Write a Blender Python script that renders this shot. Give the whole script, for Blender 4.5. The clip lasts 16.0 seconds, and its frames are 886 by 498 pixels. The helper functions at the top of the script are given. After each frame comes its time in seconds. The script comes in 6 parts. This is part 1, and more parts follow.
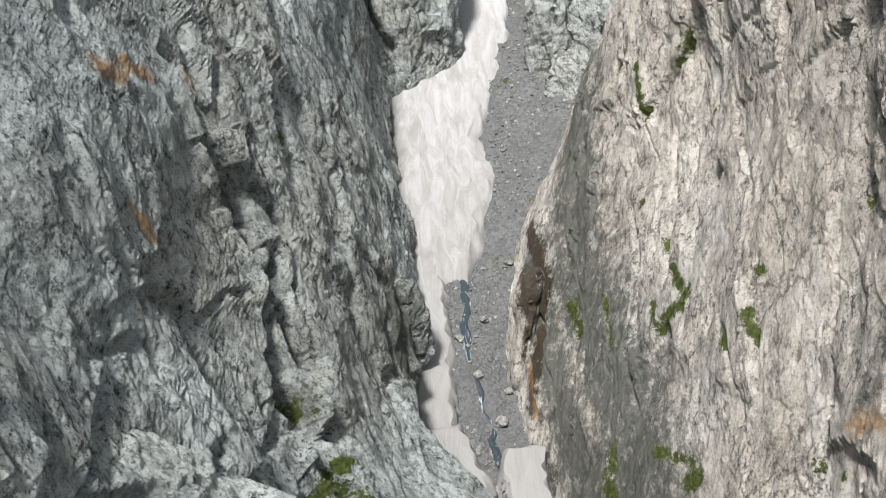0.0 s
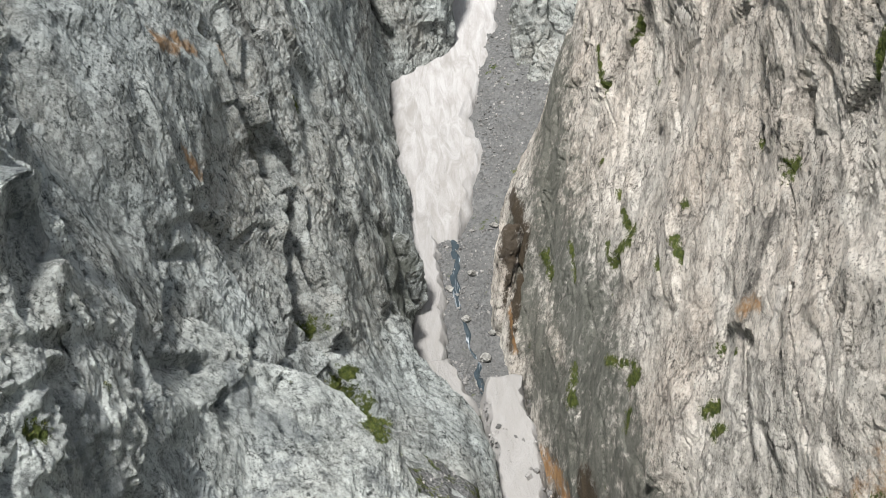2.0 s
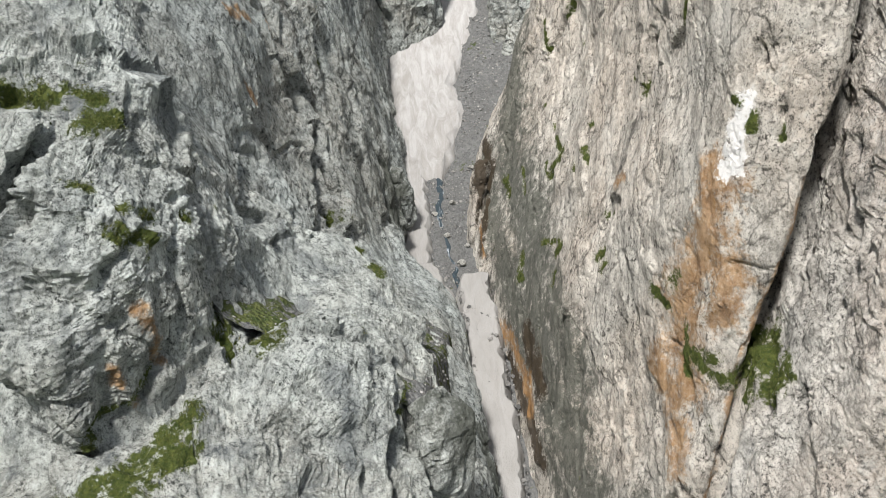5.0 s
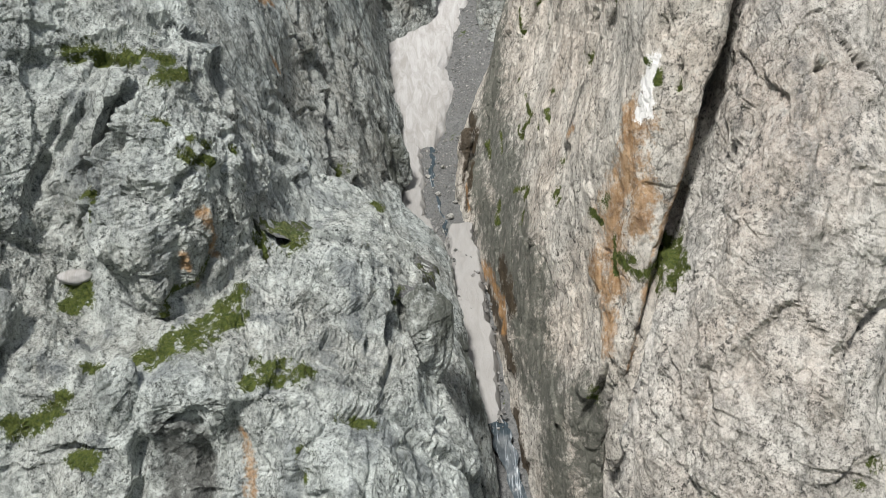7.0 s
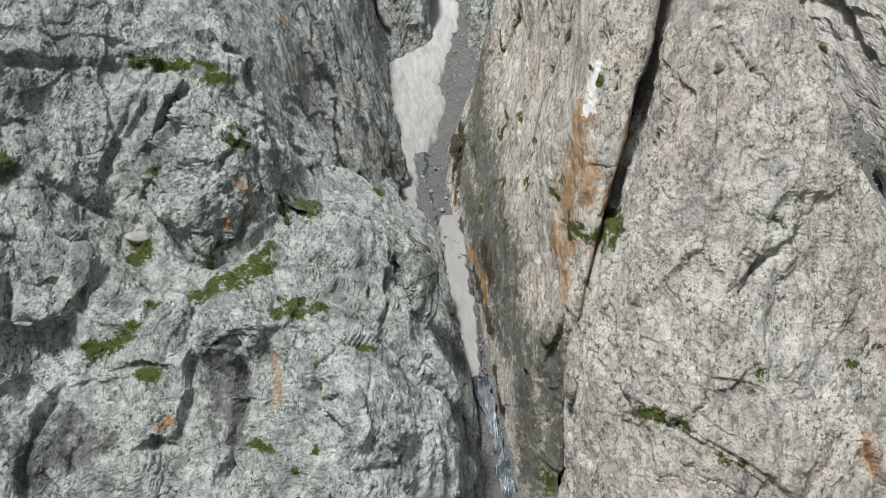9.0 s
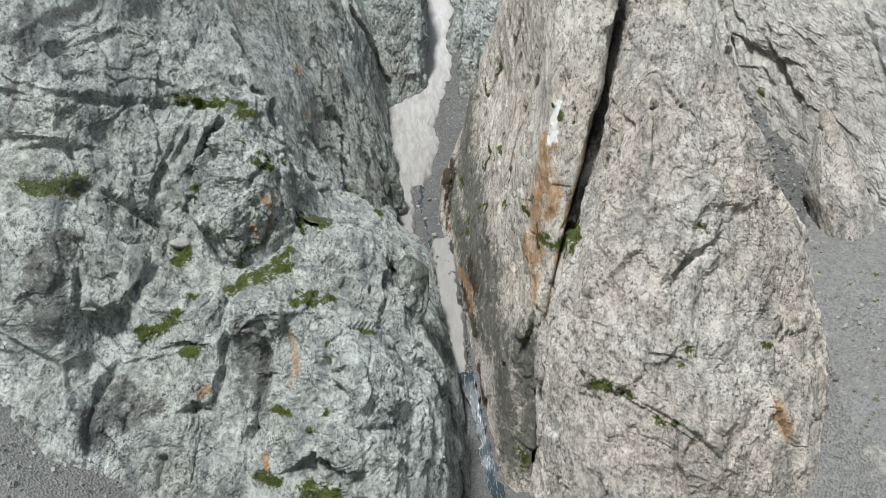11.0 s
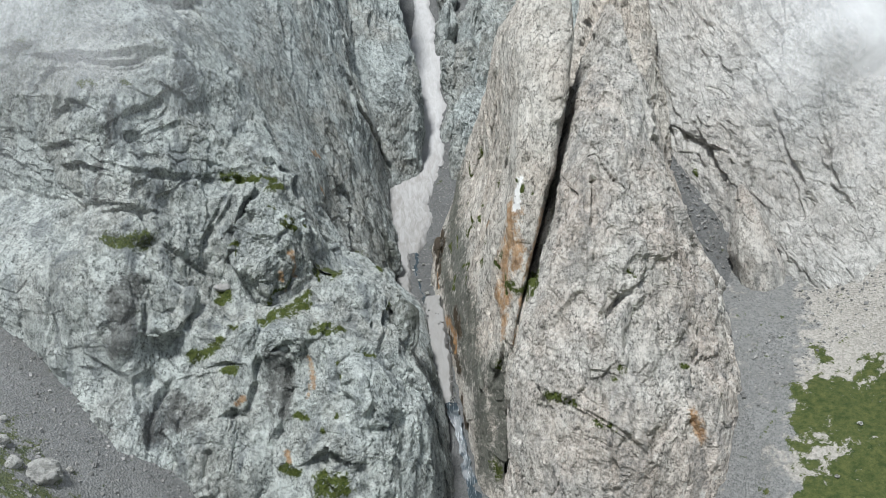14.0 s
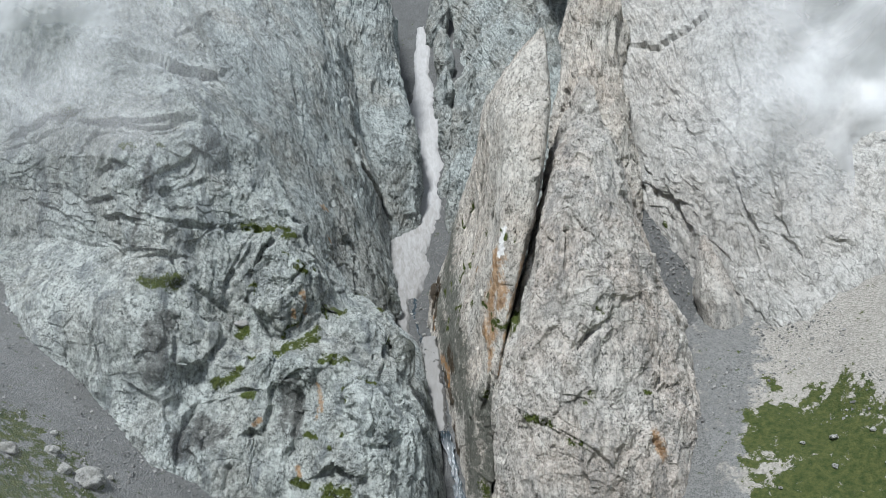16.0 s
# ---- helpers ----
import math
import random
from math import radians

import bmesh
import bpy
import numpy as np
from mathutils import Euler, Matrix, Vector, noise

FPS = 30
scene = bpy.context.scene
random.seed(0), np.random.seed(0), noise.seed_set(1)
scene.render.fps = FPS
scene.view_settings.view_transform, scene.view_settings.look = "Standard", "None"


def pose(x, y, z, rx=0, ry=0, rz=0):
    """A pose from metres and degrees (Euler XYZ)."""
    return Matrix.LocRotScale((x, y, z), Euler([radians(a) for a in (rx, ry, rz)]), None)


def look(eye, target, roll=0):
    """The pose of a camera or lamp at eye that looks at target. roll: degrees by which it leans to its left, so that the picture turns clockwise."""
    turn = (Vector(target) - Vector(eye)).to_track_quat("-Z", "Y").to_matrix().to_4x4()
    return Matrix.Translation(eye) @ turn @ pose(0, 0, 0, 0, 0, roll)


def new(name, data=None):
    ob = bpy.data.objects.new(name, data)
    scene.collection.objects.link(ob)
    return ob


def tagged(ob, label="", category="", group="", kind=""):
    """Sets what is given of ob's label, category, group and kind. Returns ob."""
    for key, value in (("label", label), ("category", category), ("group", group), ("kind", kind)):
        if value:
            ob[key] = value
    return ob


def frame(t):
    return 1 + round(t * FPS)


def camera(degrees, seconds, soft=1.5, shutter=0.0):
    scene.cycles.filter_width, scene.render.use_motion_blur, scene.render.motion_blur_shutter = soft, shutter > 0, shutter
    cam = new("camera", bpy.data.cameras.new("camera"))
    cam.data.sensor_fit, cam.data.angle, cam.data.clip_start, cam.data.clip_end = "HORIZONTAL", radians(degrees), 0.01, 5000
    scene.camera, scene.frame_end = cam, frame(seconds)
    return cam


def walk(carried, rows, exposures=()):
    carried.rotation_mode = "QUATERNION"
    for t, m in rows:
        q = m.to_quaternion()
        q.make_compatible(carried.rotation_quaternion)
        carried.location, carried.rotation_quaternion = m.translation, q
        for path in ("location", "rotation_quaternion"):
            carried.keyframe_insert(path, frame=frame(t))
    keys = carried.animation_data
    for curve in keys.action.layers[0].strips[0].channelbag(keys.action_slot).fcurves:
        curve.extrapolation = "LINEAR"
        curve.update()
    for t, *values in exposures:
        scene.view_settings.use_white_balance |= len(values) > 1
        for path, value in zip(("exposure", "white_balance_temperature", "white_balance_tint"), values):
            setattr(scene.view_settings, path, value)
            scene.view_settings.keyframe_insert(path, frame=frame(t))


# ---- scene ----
cam = camera(52.2, 16.0, 0.6)
walk(cam, [
    (0, pose(-0.02, 0.00, -0.02, 71.25, 0, -4.78)),
    (0.5, pose(-0.06, -2.29, -0.04, 71.27, 0, -4.77)),
    (1, pose(-0.10, -5.00, -0.05, 71.26, 0, -4.76)),
    (1.5, pose(-0.14, -8.11, -0.06, 71.27, 0, -4.74)),
    (2, pose(-0.17, -11.57, -0.06, 71.26, 0, -4.73)),
    (2.5, pose(-0.21, -15.35, -0.06, 71.21, 0, -4.71)),
    (3, pose(-0.24, -19.32, -0.05, 71.23, 0, -4.69)),
    (3.5, pose(-0.28, -23.56, -0.04, 71.21, 0, -4.66)),
    (4, pose(-0.31, -27.96, -0.03, 71.17, 0, -4.64)),
    (6.5, pose(-0.45, -51.20, 0.07, 71.26, 0, -4.52)),
    (7, pose(-0.47, -56.01, 0.10, 71.15, 0, -4.49)),
    (7.5, pose(-0.49, -60.86, 0.12, 71.21, 0, -4.47)),
    (8, pose(-0.50, -65.75, 0.14, 71.55, 0, -4.45)),
    (8.5, pose(-0.52, -70.60, 0.17, 72.09, 0, -4.42)),
    (9, pose(-0.52, -75.48, 0.19, 72.98, 0, -4.40)),
    (11.5, pose(-0.47, -100.06, 0.25, 77.10, 0, -4.28)),
    (12, pose(-0.44, -105.02, 0.25, 77.97, 0, -4.25)),
    (12.5, pose(-0.40, -109.88, 0.25, 78.80, 0, -4.22)),
    (13, pose(-0.35, -114.79, 0.24, 79.93, 0, -4.18)),
    (13.5, pose(-0.29, -119.71, 0.22, 81.08, 0, -4.15)),
    (14, pose(-0.21, -124.66, 0.20, 81.95, 0, -4.10)),
    (14.5, pose(-0.13, -129.52, 0.17, 82.50, 0, -4.06)),
    (15, pose(-0.02, -134.47, 0.14, 83.34, 0, -4.00)),
    (15.5, pose(0.09, -139.28, 0.09, 84.53, 0, -3.94)),
    (16, pose(0.23, -144.00, 0.04, 85.59, 0, -3.88)),
], [(0, 0.76, 6350, 10), (4, 0.66, 6550, 10), (7, 0.46, 6500, 9), (9, 0.28, 6350, 8), (12.5, 0.28, 6200, 7), (16, 0.09, 5950, 7)])

# ---- world, sun and exposure ----
world = bpy.data.worlds.new("world")
scene.world = world
world.use_nodes = True
wn, wl = world.node_tree.nodes, world.node_tree.links
sky = wn.new("ShaderNodeTexSky")
sky.sky_type, sky.sun_disc = "NISHITA", False
sky.sun_elevation, sky.sun_rotation = radians(56), radians(208)
sky.air_density, sky.dust_density, sky.ozone_density = 1.0, 4.0, 1.0
haze = wn.new("ShaderNodeMixRGB")
haze.inputs[0].default_value = 0.65
haze.inputs[2].default_value = (5.6, 6.1, 6.7, 1)
wl.new(sky.outputs[0], haze.inputs[1])
wl.new(haze.outputs[0], wn["Background"].inputs[0])
wn["Background"].inputs[1].default_value = 0.082
sun = new("sun", bpy.data.lights.new("sun", "SUN"))
sun.data.energy, sun.data.angle, sun.data.color = 4.1, radians(8), (1.0, 0.97, 0.935)
sun.matrix_world = look((-56, -108, 193), (10, 20, -20))


# ---- noise, vectorised ----
def hash3(i, j, k, seed):
    h = (i * 374761393 + j * 668265263 + k * 1440670441 + seed * 974634777) & 0xFFFFFFFF
    h = ((h ^ (h >> 13)) * 1274126177) & 0xFFFFFFFF
    h = ((h ^ (h >> 16)) * 2246822519) & 0xFFFFFFFF
    return ((h ^ (h >> 15)) & 0xFFFFFF) / 16777216.0


def vnoise(p, seed=0):
    """Smooth value noise in -1..1 at the points p (n, 3)."""
    q = np.floor(p).astype(np.int64)
    f = p - q
    f = f * f * f * (f * (f * 6 - 15) + 10)
    out = 0.0
    for a in (0, 1):
        wx = f[:, 0] if a else 1 - f[:, 0]
        for b in (0, 1):
            wy = f[:, 1] if b else 1 - f[:, 1]
            for c in (0, 1):
                wz = f[:, 2] if c else 1 - f[:, 2]
                out = out + wx * wy * wz * hash3(q[:, 0] + a, q[:, 1] + b, q[:, 2] + c, seed)
    return out * 2 - 1


def fbm(p, octaves=3, seed=0, gain=0.5):
    total, amp = 0.0, 1.0
    for n in range(octaves):
        total = total + amp * vnoise(p * 2.03**n + 17.3 * n, seed + n)
        amp *= gain
    return total


def facets(p, seed=0, soft=0.2):
    """Tilted facets of a cell pattern: the offset of each point's cell, eased into its neighbour's over soft, and how near the joint is (0 at it)."""
    q = np.floor(p).astype(np.int64)
    best = np.full(len(p), 1e9)
    second = np.full(len(p), 1e9)
    value, other = np.zeros(len(p)), np.zeros(len(p))
    for a in (-1, 0, 1):
        for b in (-1, 0, 1):
            for c in (-1, 0, 1):
                i, j, k = q[:, 0] + a, q[:, 1] + b, q[:, 2] + c
                rel = [(i + hash3(i, j, k, seed)) - p[:, 0], (j + hash3(i, j, k, seed + 1)) - p[:, 1], (k + hash3(i, j, k, seed + 2)) - p[:, 2]]
                d = rel[0] ** 2 + rel[1] ** 2 + rel[2] ** 2
                v = hash3(i, j, k, seed + 3) - 0.5
                v = v + (hash3(i, j, k, seed + 4) - 0.5) * rel[0] * 1.6 + (hash3(i, j, k, seed + 5) - 0.5) * rel[1] * 1.6 + (hash3(i, j, k, seed + 6) - 0.5) * rel[2] * 1.6
                near = d < best
                next_near = ~near & (d < second)
                other = np.where(near, value, np.where(next_near, v, other))
                second = np.where(near, best, np.where(next_near, d, second))
                value = np.where(near, v, value)
                best = np.where(near, d, best)
    e = np.sqrt(second) - np.sqrt(best)
    t = 0.5 + 0.5 * smooth(0, soft, e)
    return value * t + other * (1 - t), e


TURN = np.array([(0.36, 0.48, -0.8), (-0.8, 0.6, 0.0), (0.48, 0.64, 0.6)])


def planes(p, seed=0):
    """Broken planes in -1..1: random heights on a turned lattice, joined by flat facets."""
    p = p @ TURN
    q = np.floor(p).astype(np.int64)
    f = p - q
    order = np.argsort(-f, axis=1)
    rows = np.arange(len(p))
    v = hash3(q[:, 0], q[:, 1], q[:, 2], seed)
    last, out = np.ones(len(p)), 0.0
    for k in range(3):
        now = f[rows, order[:, k]]
        out = out + v * (last - now)
        last = now
        q[rows, order[:, k]] += 1
        v = hash3(q[:, 0], q[:, 1], q[:, 2], seed)
    return (out + v * last) * 2 - 1


def smooth(a, b, x):
    t = np.clip((x - a) / (b - a), 0, 1)
    return t * t * (3 - 2 * t)


# ---- materials ----
def nodes_of(name):
    m = bpy.data.materials.new(name)
    m.use_nodes = True
    nt = m.node_tree
    return m, nt.nodes, nt.links, nt.nodes["Principled BSDF"]


class Graph:
    """Short hands for building a node material."""

    def __init__(self, name):
        self.m, self.n, self.l, self.b = nodes_of(name)
        self.pos = self.n.new("ShaderNodeNewGeometry").outputs["Position"]

    def put(self, socket, value):
        if hasattr(value, "is_linked"):
            self.l.new(value, socket)
        else:
            socket.default_value = value

    def mapped(self, scale=(1, 1, 1), turn=(0, 0, 0)):
        n = self.n.new("ShaderNodeMapping")
        self.l.new(self.pos, n.inputs[0])
        n.inputs["Scale"].default_value = scale
        n.inputs["Rotation"].default_value = [radians(a) for a in turn]
        return n.outputs[0]

    def along(self, axis, stretch):
        """The position, drawn out along an axis."""
        a = Vector(axis).normalized()
        dot, put, sub = (self.n.new("ShaderNodeVectorMath") for _ in range(3))
        dot.operation, put.operation, sub.operation = "DOT_PRODUCT", "SCALE", "SUBTRACT"
        self.l.new(self.pos, dot.inputs[0])
        dot.inputs[1].default_value = a
        put.inputs[0].default_value = a * (1 - 1 / stretch)
        self.l.new(dot.outputs["Value"], put.inputs["Scale"])
        self.l.new(self.pos, sub.inputs[0])
        self.l.new(put.outputs[0], sub.inputs[1])
        return sub.outputs[0]

    def noise(self, where, scale, detail=4, rough=0.55, warp=0.0, kind="FBM"):
        n = self.n.new("ShaderNodeTexNoise")
        n.noise_type = kind
        self.l.new(where, n.inputs["Vector"])
        n.inputs["Scale"].default_value, n.inputs["Detail"].default_value = scale, detail
        n.inputs["Roughness"].default_value, n.inputs["Distortion"].default_value = rough, warp
        return n.outputs[0]

    def cells(self, where, scale, feature="F1", out="Distance"):
        n = self.n.new("ShaderNodeTexVoronoi")
        n.feature = feature
        self.l.new(where, n.inputs["Vector"])
        n.inputs["Scale"].default_value = scale
        return n.outputs[out]

    def ramp(self, value, *stops):
        n = self.n.new("ShaderNodeValToRGB")
        self.l.new(value, n.inputs[0])
        els = n.color_ramp.elements
        while len(els) < len(stops):
            els.new(0.5)
        for e, (p, c) in zip(els, stops):
            e.position = p
            e.color = (c, c, c, 1) if isinstance(c, (int, float)) else (*c, 1)
        return n.outputs[0]

    def mix(self, fac, a, b, blend="MIX"):
        n = self.n.new("ShaderNodeMixRGB")
        n.blend_type = blend
        for s, v in zip(n.inputs, (fac, a, b)):
            self.put(s, (*v, 1) if isinstance(v, tuple) and len(v) == 3 else v)
        return n.outputs[0]

    def math(self, op, a, b=0.0):
        n = self.n.new("ShaderNodeMath")
        n.operation = op
        self.put(n.inputs[0], a)
        self.put(n.inputs[1], b)
        return n.outputs[0]

    def attr(self, name):
        n = self.n.new("ShaderNodeAttribute")
        n.attribute_name = name
        return n.outputs["Fac"]

    def bump(self, height, strength, distance):
        n = self.n.new("ShaderNodeBump")
        n.inputs["Strength"].default_value, n.inputs["Distance"].default_value = strength, distance
        self.l.new(height, n.inputs["Height"])
        if self.b.inputs["Normal"].is_linked:
            self.l.new(self.b.inputs["Normal"].links[0].from_socket, n.inputs["Normal"])
        self.l.new(n.outputs[0], self.b.inputs["Normal"])

    def done(self, colour, rough=0.9):
        self.put(self.b.inputs["Base Color"], (*colour, 1) if isinstance(colour, tuple) else colour)
        self.put(self.b.inputs["Roughness"], rough)
        self.b.inputs["Specular IOR Level"].default_value = 0.25
        return self.m


def rock_material(name, pale, mid, dark, warm, grain=(0, 0, 1), stretch=2.0, warmth=0.5, hairs=0.5, streaks=0.0):
    """Weathered limestone: pale crust with dark pits, broken joints, grain along the beds, iron stains, moss, wet
    streaks, shade painted along cracks and gorge walls, and white calcite.
    """
    g = Graph(name)
    w = g.along(grain, stretch)
    o = g.pos
    big = g.noise(o, 0.07, 5, 0.6, 0.5)
    tone = g.noise(w, 0.2, 8, 0.7, 0.5)
    patch = g.noise(w, 0.75, 10, 0.76)
    crust = g.noise(w, 2.4, 9, 0.78)
    speck = g.noise(o, 7.5, 6, 0.78)
    bent = g.n.new("ShaderNodeVectorMath")
    bent.operation = "MULTIPLY_ADD"
    wob = g.n.new("ShaderNodeTexNoise")
    wob.inputs["Scale"].default_value, wob.inputs["Detail"].default_value = 0.9, 6
    wob.inputs["Roughness"].default_value = 0.65
    g.l.new(w, wob.inputs["Vector"])
    g.l.new(wob.outputs["Color"], bent.inputs[0])
    bent.inputs[1].default_value = (1.1, 1.1, 1.1)
    g.l.new(w, bent.inputs[2])
    k = bent.outputs[0]
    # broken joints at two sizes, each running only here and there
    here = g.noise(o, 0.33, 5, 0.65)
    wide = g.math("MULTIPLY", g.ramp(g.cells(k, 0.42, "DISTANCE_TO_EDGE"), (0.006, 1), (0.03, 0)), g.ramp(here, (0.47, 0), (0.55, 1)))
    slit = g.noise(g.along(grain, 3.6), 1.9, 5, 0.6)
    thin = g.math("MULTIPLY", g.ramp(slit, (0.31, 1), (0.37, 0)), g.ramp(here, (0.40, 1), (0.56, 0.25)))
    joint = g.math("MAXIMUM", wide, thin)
    col = g.mix(g.ramp(tone, (0.36, 0), (0.60, 1)), mid, pale)
    col = g.mix(g.math("MULTIPLY", g.ramp(big, (0.42, 0), (0.62, 1)), warmth), col, warm)
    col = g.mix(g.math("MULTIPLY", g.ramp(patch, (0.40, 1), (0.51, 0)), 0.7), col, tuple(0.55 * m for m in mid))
    col = g.mix(g.math("MULTIPLY", g.ramp(patch, (0.53, 0), (0.62, 1)), 0.7), col, pale)
    rough = g.ramp(g.noise(w, 0.3, 4, 0.6, 0.6), (0.40, 0.45), (0.58, 1.0))
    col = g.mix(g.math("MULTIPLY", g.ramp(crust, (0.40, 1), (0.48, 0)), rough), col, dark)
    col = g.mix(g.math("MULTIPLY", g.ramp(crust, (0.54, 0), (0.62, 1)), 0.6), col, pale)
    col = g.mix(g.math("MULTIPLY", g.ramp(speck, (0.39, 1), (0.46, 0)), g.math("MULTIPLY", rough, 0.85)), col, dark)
    col = g.mix(g.math("MULTIPLY", g.ramp(speck, (0.56, 0), (0.63, 1)), 0.6), col, pale)
    if streaks:
        run = g.ramp(g.noise(g.along((0, 0, 1), 7.0), 0.28, 5, 0.6, 0.2), (0.52, 0), (0.64, 1))
        col = g.mix(g.math("MULTIPLY", run, streaks), col, (0.115, 0.132, 0.142))
    # The shade inside the joints is put into the colour, near black.
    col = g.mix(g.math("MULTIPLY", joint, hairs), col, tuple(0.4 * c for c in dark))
    rag = g.math("MULTIPLY", g.math("SUBTRACT", g.noise(o, 0.9, 11, 0.8), 0.5), 4.4)

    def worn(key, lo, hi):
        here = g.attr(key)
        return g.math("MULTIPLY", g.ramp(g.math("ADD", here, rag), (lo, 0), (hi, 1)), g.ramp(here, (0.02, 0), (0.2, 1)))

    # Wet streaks, plus the shade painted along the main joints.
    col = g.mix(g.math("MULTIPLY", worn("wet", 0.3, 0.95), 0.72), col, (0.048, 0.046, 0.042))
    # Grey-green algae; its darkness also paints in the shade of the gorge walls.
    col = g.mix(g.math("MULTIPLY", worn("algae", 0.1, 0.8), 0.85), col, (0.078, 0.085, 0.07))
    col = g.mix(g.math("MULTIPLY", worn("brown", 0.1, 0.6), 0.92), col, (0.048, 0.034, 0.019))
    rust = g.mix(g.ramp(patch, (0.35, 0), (0.65, 1)), (0.25, 0.13, 0.05), (0.50, 0.295, 0.125))
    col = g.mix(g.math("MULTIPLY", worn("ochre", 0.25, 0.95), 0.8), col, rust)
    col = g.mix(worn("white", 0.36, 0.5), col, (0.9, 0.89, 0.87))
    green = g.mix(g.ramp(g.noise(o, 3.5, 4, 0.7), (0.35, 0), (0.65, 1)), (0.035, 0.055, 0.012), (0.11, 0.13, 0.03))
    col = g.mix(worn("moss", 0.55, 0.75), col, green)
    h = g.math("ADD", g.math("MULTIPLY", crust, 0.8), g.math("MULTIPLY", patch, 0.7))
    h = g.math("SUBTRACT", h, g.math("MULTIPLY", joint, 0.35))
    g.bump(h, 1.0, 0.42)
    g.bump(g.noise(o, 3.6, 8, 0.72), 0.9, 0.16)
    g.bump(speck, 0.8, 0.07)
    return g.done(col, 0.92)


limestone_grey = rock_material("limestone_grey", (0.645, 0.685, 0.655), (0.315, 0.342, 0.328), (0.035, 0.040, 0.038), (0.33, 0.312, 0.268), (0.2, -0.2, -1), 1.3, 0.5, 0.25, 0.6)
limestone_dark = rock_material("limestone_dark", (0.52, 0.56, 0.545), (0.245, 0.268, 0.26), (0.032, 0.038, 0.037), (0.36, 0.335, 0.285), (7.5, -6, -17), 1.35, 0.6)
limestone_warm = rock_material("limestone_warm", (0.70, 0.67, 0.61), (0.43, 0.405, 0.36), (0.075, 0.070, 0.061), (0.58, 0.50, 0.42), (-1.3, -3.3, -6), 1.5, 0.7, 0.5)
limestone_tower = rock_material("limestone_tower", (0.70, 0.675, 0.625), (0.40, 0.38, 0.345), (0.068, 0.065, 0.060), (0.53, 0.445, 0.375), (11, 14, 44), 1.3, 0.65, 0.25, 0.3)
limestone_pale = rock_material("limestone_pale", (0.64, 0.63, 0.60), (0.43, 0.42, 0.395), (0.30, 0.295, 0.28), (0.56, 0.51, 0.455), (0.3, -0.3, -1), 1.4, 0.5)


def gravel_material(name, light, dark, tint, beige=False):
    g = Graph(name)
    a = g.cells(g.pos, 3.2, "F1", "Color")
    b = g.cells(g.pos, 9.0, "F1", "Color")
    v = g.noise(g.pos, 0.25, 5, 0.65)
    col = g.mix(g.ramp(a, (0.2, 0), (0.8, 1)), dark, light)
    col = g.mix(g.math("MULTIPLY", g.ramp(b, (0.3, 0), (0.7, 1)), 0.6), col, light)
    col = g.mix(g.ramp(v, (0.4, 0), (0.65, 0.7)), col, tint)
    if beige:
        worn = g.math("ADD", g.attr("pale"), g.math("MULTIPLY", g.math("SUBTRACT", g.noise(g.pos, 0.25, 8, 0.72), 0.5), 2.6))
        col = g.mix(g.ramp(worn, (0.4, 0), (0.65, 1)), col, g.mix(g.ramp(a, (0.2, 0), (0.8, 1)), (0.255, 0.242, 0.216), (0.37, 0.352, 0.32)))
    turf = g.ramp(g.math("ADD", g.attr("turf"), g.math("MULTIPLY", g.math("SUBTRACT", g.noise(g.pos, 0.45, 9, 0.74), 0.5), 3.8)), (0.42, 0), (0.58, 1))
    green = g.mix(g.ramp(g.noise(g.pos, 1.1, 6, 0.7), (0.35, 0), (0.65, 1)), (0.030, 0.048, 0.013), (0.088, 0.098, 0.032))
    col = g.mix(turf, col, green)
    g.bump(g.cells(g.pos, 3.2), 0.8, 0.25)
    g.bump(g.noise(g.pos, 8.0, 5, 0.7), 0.6, 0.1)
    return g.done(col, 0.95)


scree_grey = gravel_material("scree_grey", (0.225, 0.226, 0.22), (0.10, 0.102, 0.10), (0.155, 0.156, 0.15), True)
gravel_dark = gravel_material("gravel_dark", (0.16, 0.162, 0.16), (0.07, 0.073, 0.074), (0.105, 0.106, 0.104))


def snow_material():
    g = Graph("old_snow")
    flow = g.mapped((1.0, 0.25, 0.25), (0, 0, -14))
    dirt = g.noise(flow, 0.9, 7, 0.7, 0.8)
    spots = g.noise(g.pos, 6.0, 5, 0.75)
    col = g.mix(g.ramp(dirt, (0.38, 1), (0.62, 0)), (0.38, 0.376, 0.372), (0.26, 0.25, 0.237))
    col = g.mix(g.math("MULTIPLY", g.attr("dirt"), 0.75), col, (0.25, 0.245, 0.235))
    # Lightness put into the upper snow's colour to offset the gully's shade.
    col = g.mix(g.math("MULTIPLY", g.attr("shade_lift"), 0.3), col, (0.68, 0.68, 0.69))
    col = g.mix(g.ramp(spots, (0.30, 0.6), (0.42, 0)), col, (0.22, 0.21, 0.2))
    g.bump(dirt, 0.6, 0.3)
    g.bump(g.noise(g.pos, 3.0, 5, 0.6), 0.5, 0.12)
    g.b.inputs["Subsurface Weight"].default_value = 0.0
    return g.done(col, 0.7)


old_snow = snow_material()


